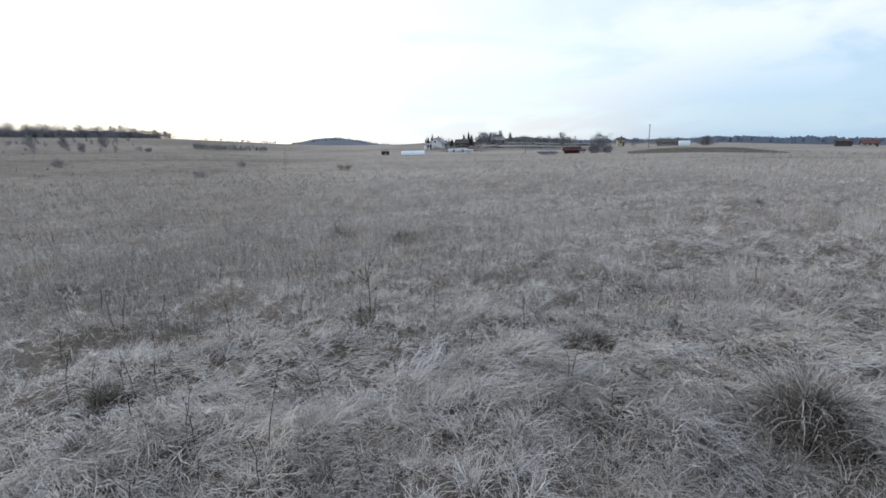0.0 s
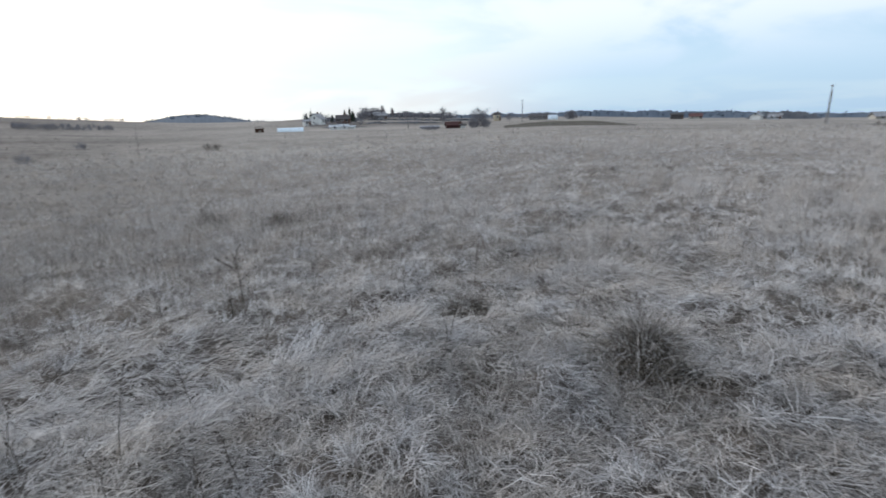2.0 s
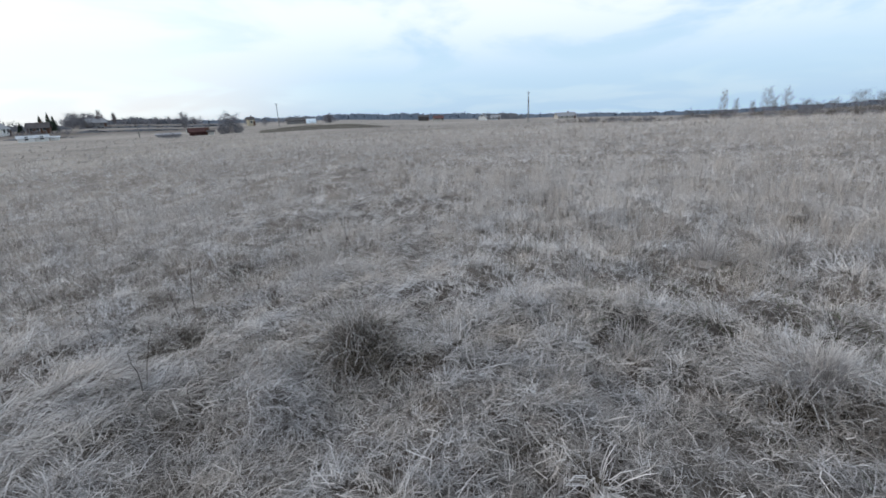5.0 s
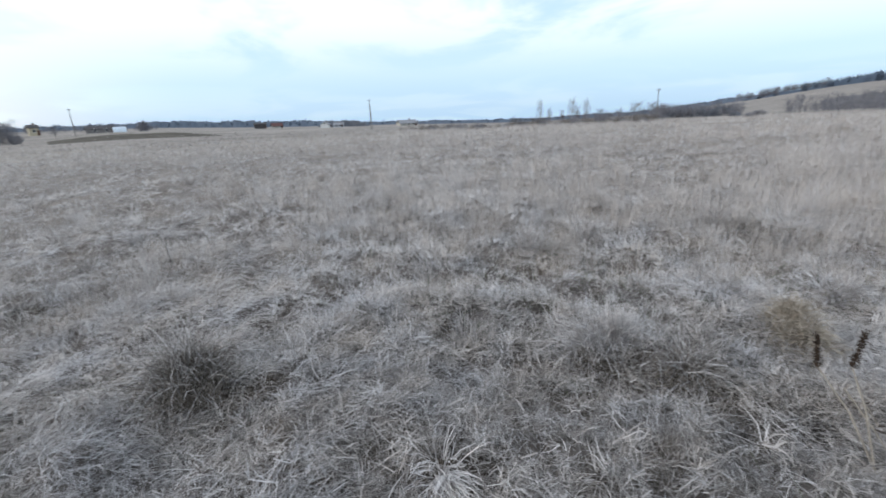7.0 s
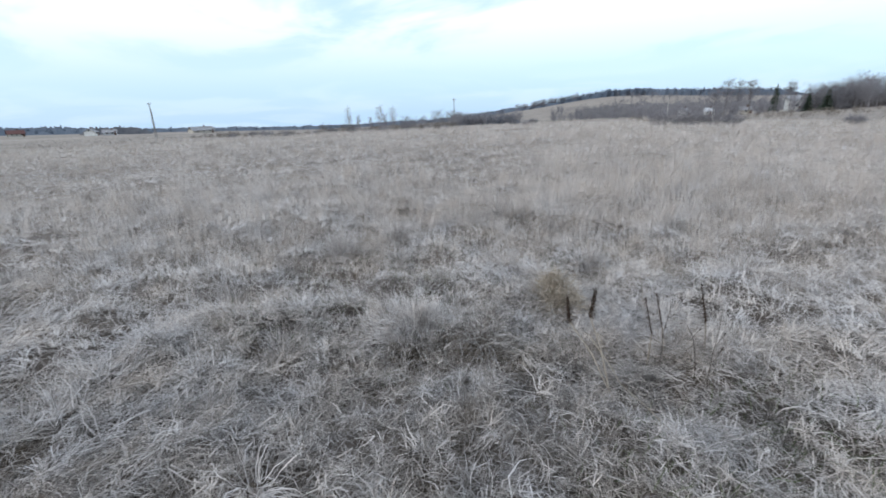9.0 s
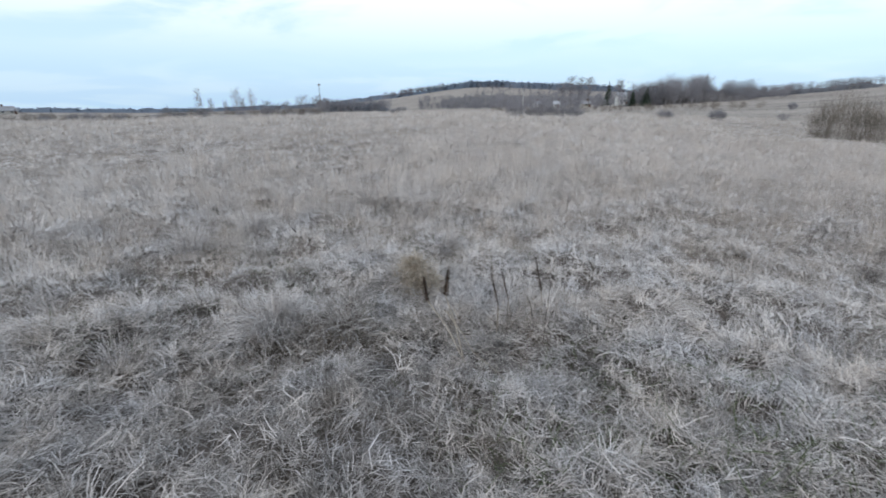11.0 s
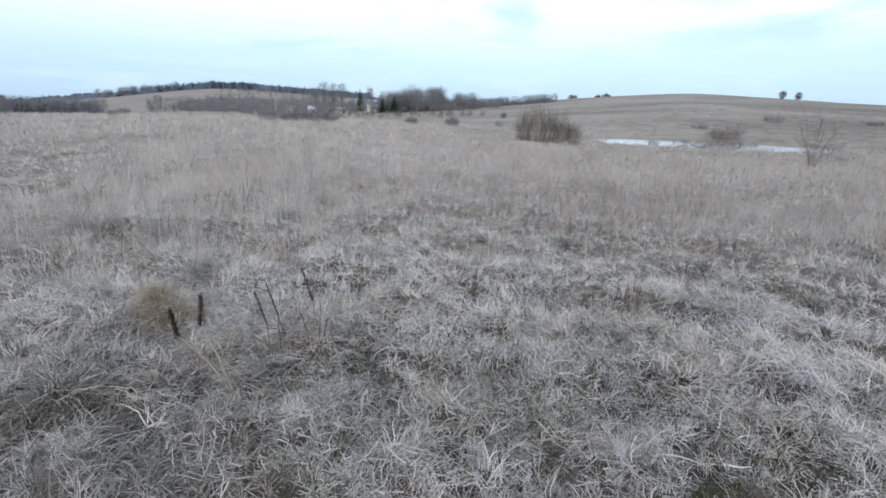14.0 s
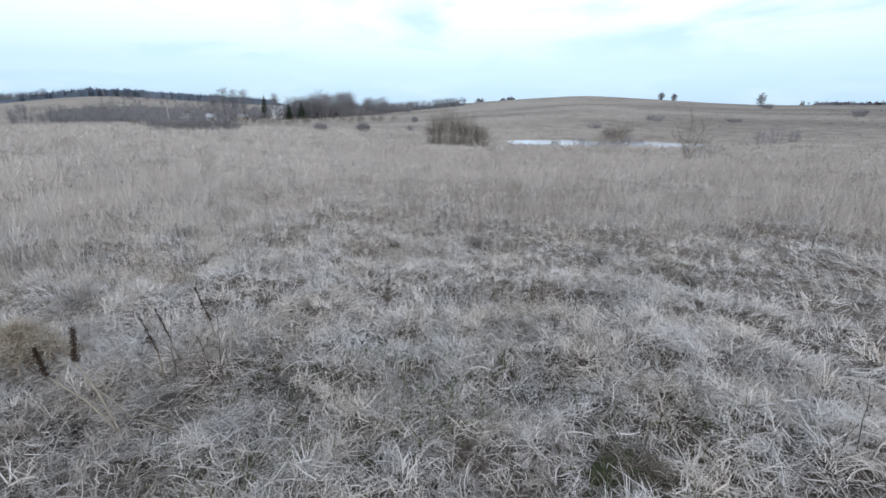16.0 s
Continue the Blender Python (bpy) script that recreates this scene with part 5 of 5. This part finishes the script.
tussock(1.80, 2.12, 0.24, 0.30, "pale straw bent over the edge of a dark tussock", 420, None, 0.4, tone=0.5, tidy=1.4)
tussock(2.36, 2.10, 0.22, 0.28, "pale straw bent over the edge of a dark tussock", 380, None, 0.4, tone=0.5, tidy=1.4)
tussock(1.24, 3.68, 0.34, 0.32, "brown tussock of matted old grass", 1800, BROWN_BLADE, 0.4, tone=0.6, tidy=1.5, lobes=9, dome=0.4, lash=0.7, straws=500)
tussock(3.74, 0.0, 0.27, 0.46, "tall pale straw-coloured tussock with upright blades", 1900, None, 1.0, core=STEM, tone=0.74, lobes=10, dome=0.25, tidy=0.8, lash=0.9, wide=1.0)
tussock(3.58, 0.08, 0.28, 0.28, "brown tussock under tall pale straw", 1100, BROWN_BLADE, 0.4, tone=0.62, lobes=8, dome=0.45, tidy=1.8, lash=0.8, straws=420)
tussock(3.58, -0.46, 0.30, 0.34, "dark brown tussock beside a pale one", 2600, BROWN_BLADE, 0.3, tone=0.72, tidy=2.0, lobes=12, dome=0.4, lash=0.6, straws=700)
tussock(2.13, 0.54, 0.17, 0.30, "small whitish star-shaped grass tuft", 260, None, 0.5, wide=1.5, tone=0.88, lobes=1, tidy=0.3, dome=0.35)
tussock(4.16, -1.06, 0.22, 0.40, "rounded yellow-brown tussock behind dock stalks", 1700, TAN_BLADE, 0.6, core=TAN_BLADE, tone=0.6, lobes=9, dome=0.6, lash=0.5, tidy=1.5)
for x, y, rad, h, tone in BROWNS:
    dark, r_ = x < 0 and tone < 0.6, math.hypot(x - CX, y - CY)
    tagged(tussock(x, y, rad, h, "small brown tussock among flattened dry grass", 560, BROWN_BLADE if dark else None, 0.35, tone=tone - 0.08 if r_ > 9 else tone + 0.2 if dark else tone - 0.18, tidy=1.3), group="brown tussocks")
for x, y, rad, h in PALES:
    tagged(tussock(x, y, rad, h, "pale straw-coloured tussock of upright dry blades", 520, None, 0.85, core=STEM, tone=0.6), group="pale tussocks")
def lodged_patch(x, y, size, n, flow, label, tone=0.56, slack=0.28):
    """Fine pale grass laid flat by the wind, combed one way."""
    px, py = x + np.random.normal(0, size, n), y + np.random.normal(0, size * 0.75, n)
    heading = flow + 1.4 * fbm(px * 0.9, py * 0.9, 131, 2) + np.random.normal(0, 0.8, n)
    v, f, tn = blades(px, py, heading, np.random.normal(slack, 0.16, n), np.random.normal(-0.2, 0.15, n), np.random.uniform(0.07, 0.2, n),
                      np.random.uniform(0.0016, 0.0028, n), np.clip(np.random.normal(tone, 0.10, n), 0, 1), 2, np.random.normal(0, 0.15, n), z0=height(px, py) + np.random.uniform(0.02, 0.10, n))
    tagged(new("lodged_grass", mesh_from("lodged_grass", v, f, STRAW, tn)), label, "grass", kind="stuff")


lodged_patch(4.25, -1.30, 0.44, 10000, 1.2, "fine pale grass laid flat around dock stalks", 0.76, 0.18)
lodged_patch(3.55, -1.86, 0.34, 2600, 1.0, "fine pale grass laid flat around dock stalks", 0.72, 0.24)
lodged_patch(1.38, 2.08, 0.26, 800, 2.6, "flattened dull straw beside a dark tussock", 0.52)
lodged_patch(3.1, 4.4, 0.7, 4200, 2.2, "fine pale grass laid flat in a wave")
lodged_patch(0.4, 4.5, 0.6, 3600, 0.4, "fine pale grass laid flat in a wave")
rng_ = np.random.default_rng(5)
for _ in range(80):                                                  # loose tufts between the larger tussocks
    b_, d_ = rng_.uniform(-50, 190), rng_.uniform(2.4, 9.5)
    q_ = spot(b_, d_)
    pale = rng_.random() < 0.5
    tagged(tussock(q_.x, q_.y, rng_.uniform(0.10, 0.24), rng_.uniform(0.16, 0.34), "small loose tuft of pale dry grass" if pale else "small loose tuft of brownish dry grass", 240, None,
                   rng_.uniform(0.3, 0.9), "grass_tuft", tone=rng_.uniform(0.55, 0.7) if pale else rng_.uniform(0.22, 0.42), tidy=1.2), category="grass", group="loose grass tufts")
for _ in range(150):                                                 # taller pale tufts farther off
    q_ = spot(rng_.uniform(8, 150), rng_.uniform(4.5, 18))
    tagged(tussock(q_.x, q_.y, rng_.uniform(0.16, 0.32), rng_.uniform(0.30, 0.55), "tall pale tuft of upright dry grass", 120, STEM, rng_.uniform(0.8, 1.0), "grass_tuft", core=STEM,
                   tone=rng_.uniform(0.4, 0.7), dome=0.12), category="grass", group="tall grass tufts")
tussock(0.82, -2.56, 0.28, 0.24, "low dark mossy hummock showing between straw", 900, BROWN_BLADE, 0.1, "mossy_hummock", MOSS, tone=0.5, dome=0.6, lash=0.5, tidy=2.0)


# ---------------------------------------------------------------- dock and weed stalks
def dock(rootp, bend, head0, head1, label, m=320, fat=1.1):
    """A leaning dock stalk: pale stem, and a dark spike of seed clusters."""
    ob = root("dock_stalk", rootp)
    o = np.array(rootp)
    p = [np.array(q) - o for q in (rootp, bend, head0)]
    v, f = tube_arrays(p, [0.0062, 0.0054, 0.004], 6)
    child("stem", mesh_from("stem", v, f, WEED_PALE), ob, "pale dry stem")
    a, b = np.array(head0) - o, np.array(head1) - o
    v1, f1 = tube_arrays(np.array([a, (a + b) / 2, b]), [0.004, 0.003, 0.001], 5)
    t = np.random.rand(m)[:, None]
    lump = 0.55 + 0.75 * np.abs(np.sin(t * 15.0 + 6.0 * a[0])) * (0.6 + 0.4 * np.sin(t * 41.0))      # whorls of seeds with gaps between
    c = a + (b - a) * t + np.random.normal(0, 0.010 * fat, (m, 3)) * (1.15 - 0.6 * t) * lump
    d = np.random.normal(0, 1, (m, 3))
    d /= np.linalg.norm(d, axis=1)[:, None]
    seeds = []
    for i in range(3):
        e = np.random.normal(0, 1, (m, 3))
        e = np.cross(d, e)
        e /= np.linalg.norm(e, axis=1)[:, None]
        q = np.stack([c + d * 0.005, c + e * 0.0045, c - d * 0.004, c - e * 0.0045], 1).reshape(-1, 3)
        k = np.arange(m)[:, None] * 4
        seeds.append((q, np.concatenate([k + np.array([[0, 1, 2]]), k + np.array([[0, 2, 3]])])))
    v, f = merge([(v1, f1)] + seeds)
    child("seed_head", mesh_from("seed_head", v, f, SEED), ob, "dark brown spike of dry seeds")
    return tagged(ob, label, "weed", "dock stalks")


g = float(height(2.97, -1.27))
dock((2.97, -1.27, g), (3.22, -1.15, 0.10), (3.45, -1.05, 0.21), (3.49, -1.035, 0.375), "leaning dock stalk with a dark seed spike")
dock((2.99, -1.24, g), (3.20, -1.20, 0.14), (3.38, -1.17, 0.27), (3.42, -1.20, 0.46), "leaning dock stalk with a dark seed spike")
dock((3.44, -1.58, float(height(3.44, -1.58))), (3.39, -1.57, 0.05), (3.34, -1.55, 0.18), (3.37, -1.50, 0.42), "thin leaning dock stalk with a loose seed spike", 90, 0.75)
dock((3.50, -1.71, float(height(3.50, -1.71))), (3.52, -1.71, 0.02), (3.55, -1.70, 0.12), (3.58, -1.65, 0.36), "thin upright dock stalk with a loose seed spike", 80, 0.7)
dock((3.40, -1.92, float(height(3.40, -1.92))), (3.40, -1.92, 0.10), (3.39, -1.90, 0.24), (3.35, -1.82, 0.52), "tall thin dock stalk bent at its seed spike", 110, 0.75)


def weed(x, y, h, label, branches=3, mat=None, lean=0.08, thick=1.0):
    """A thin dead weed: a crooked stem and a few side twigs with seed knots."""
    ob = root("weed_stalk", (x, y, float(height(x, y)) - 0.01))
    top = np.array([np.random.normal(0, lean * h), np.random.normal(0, lean * h), h])
    w = max(0.0028, 0.00062 * math.hypot(x - CX, y - CY)) * thick
    stem = crooked(np.zeros(3), top, 0.012, 6)
    v, f = tube_arrays(stem, np.linspace(w, w * 0.5, 6), 5)
    child("stem", mesh_from("stem", v, f, mat or WEED), ob)
    for _ in range(branches):
        u = np.random.uniform(0.4, 0.95)
        a = np.array([np.interp(u, np.linspace(0, 1, 6), stem[:, i]) for i in range(3)])
        d = np.array([np.random.normal(0, 0.5), np.random.normal(0, 0.5), 0.7]) * h * np.random.uniform(0.1, 0.25)
        v, f = tube_arrays(crooked(a, a + d, 0.006, 4), np.linspace(w * 0.6, w * 0.3, 4), 4)
        v2, f2 = tube_arrays(np.array([a + d * 0.85, a + d, a + d * 1.12]), [w * 0.5, w * 1.6, w * 0.4], 5)
        v, f = merge([(v, f), (v2, f2)])
        child("twig", mesh_from("twig", v, f, mat or WEED), ob)
    return tagged(ob, label, "weed", "weed stalks")


def fallen_stalk(points, label):
    """A dry stalk lying slantwise over the grass, with a few withered leaf stubs."""
    o = np.array(points[0])
    ob = root("fallen_stalk", points[0])
    p = np.array(points) - o
    v, f = tube_arrays(p, np.linspace(0.0052, 0.0026, len(p)), 6)
    child("stem", mesh_from("stem", v, f, WEED_PALE), ob)
    for q, w in zip(p[1:], p[:-1]):
        d = (q - w) * 0.22
        d = np.array([d[0] - d[1] * 0.5, d[1] + d[0] * 0.5, 0.02])
        v, f = tube_arrays(np.array([q, q + d * 0.6, q + d]), [0.004, 0.0055, 0.001], 4)
        child("withered_leaf", mesh_from("withered_leaf", v, f, WEED), ob, "dark curled dry leaf")
    return tagged(ob, label, "weed", "fallen stalks")


fallen_stalk([(3.58, -1.22, 0.04), (3.30, -1.28, -0.01), (3.08, -1.30, -0.03), (2.85, -1.40, -0.05), (2.51, -1.46, -0.02)], "long pale dry stalk lying slantwise over the grass")
fallen_stalk([(3.60, -1.28, 0.05), (3.52, -1.30, 0.0), (3.42, -1.34, -0.06)], "short pale dry stalk lying beside dock stalks")
fallen_stalk([(3.34, -1.72, -0.10), (3.38, -1.80, 0.0), (3.44, -1.88, 0.08)], "short pale dry stalk leaning out of the grass")


weed(-0.80, 4.45, 0.62, "tall dark dead weed stalk with short twigs", 9, None, 0.01, 1.7)
weed(-0.86, 4.30, 0.34, "dark dead weed stalk beside a taller one", 4, None, 0.05, 1.6)
for x, y, h in [(-1.99, 2.52, 0.42), (-0.86, 2.85, 0.4), (-1.46, 2.26, 0.34), (-2.56, 2.91, 0.34), (-2.73, 2.92, 0.36), (3.08, -1.80, 0.5), (3.15, -1.76, 0.42), (3.35, -1.62, 0.46),
                (2.0, -4.04, 0.42), (0.73, -2.9, 0.34), (0.78, -2.86, 0.28), (0.66, -2.95, 0.26), (0.01, -3.38, 0.42), (0.06, -3.3, 0.3)]:
    weed(x, y, h, "thin dark dead weed stalk standing in the grass", 3)
rng = np.random.RandomState(12)
for _ in range(46):
    az, r = rng.uniform(-44, 14), rng.uniform(2.4, 7.5)
    weed(CX + r * math.sin(radians(az)), CY + r * math.cos(radians(az)), rng.uniform(0.2, 0.5), "thin dark dead weed stalk standing in the grass", int(rng.randint(1, 4)))
for _ in range(26):
    az, r = rng.uniform(30, 186), rng.uniform(3.0, 8.0)
    weed(CX + r * math.sin(radians(az)), CY + r * math.cos(radians(az)), rng.uniform(0.18, 0.4), "thin pale dead weed stalk standing in the grass", int(rng.randint(1, 3)), WEED_PALE if rng.rand() < 0.5 else WEED)
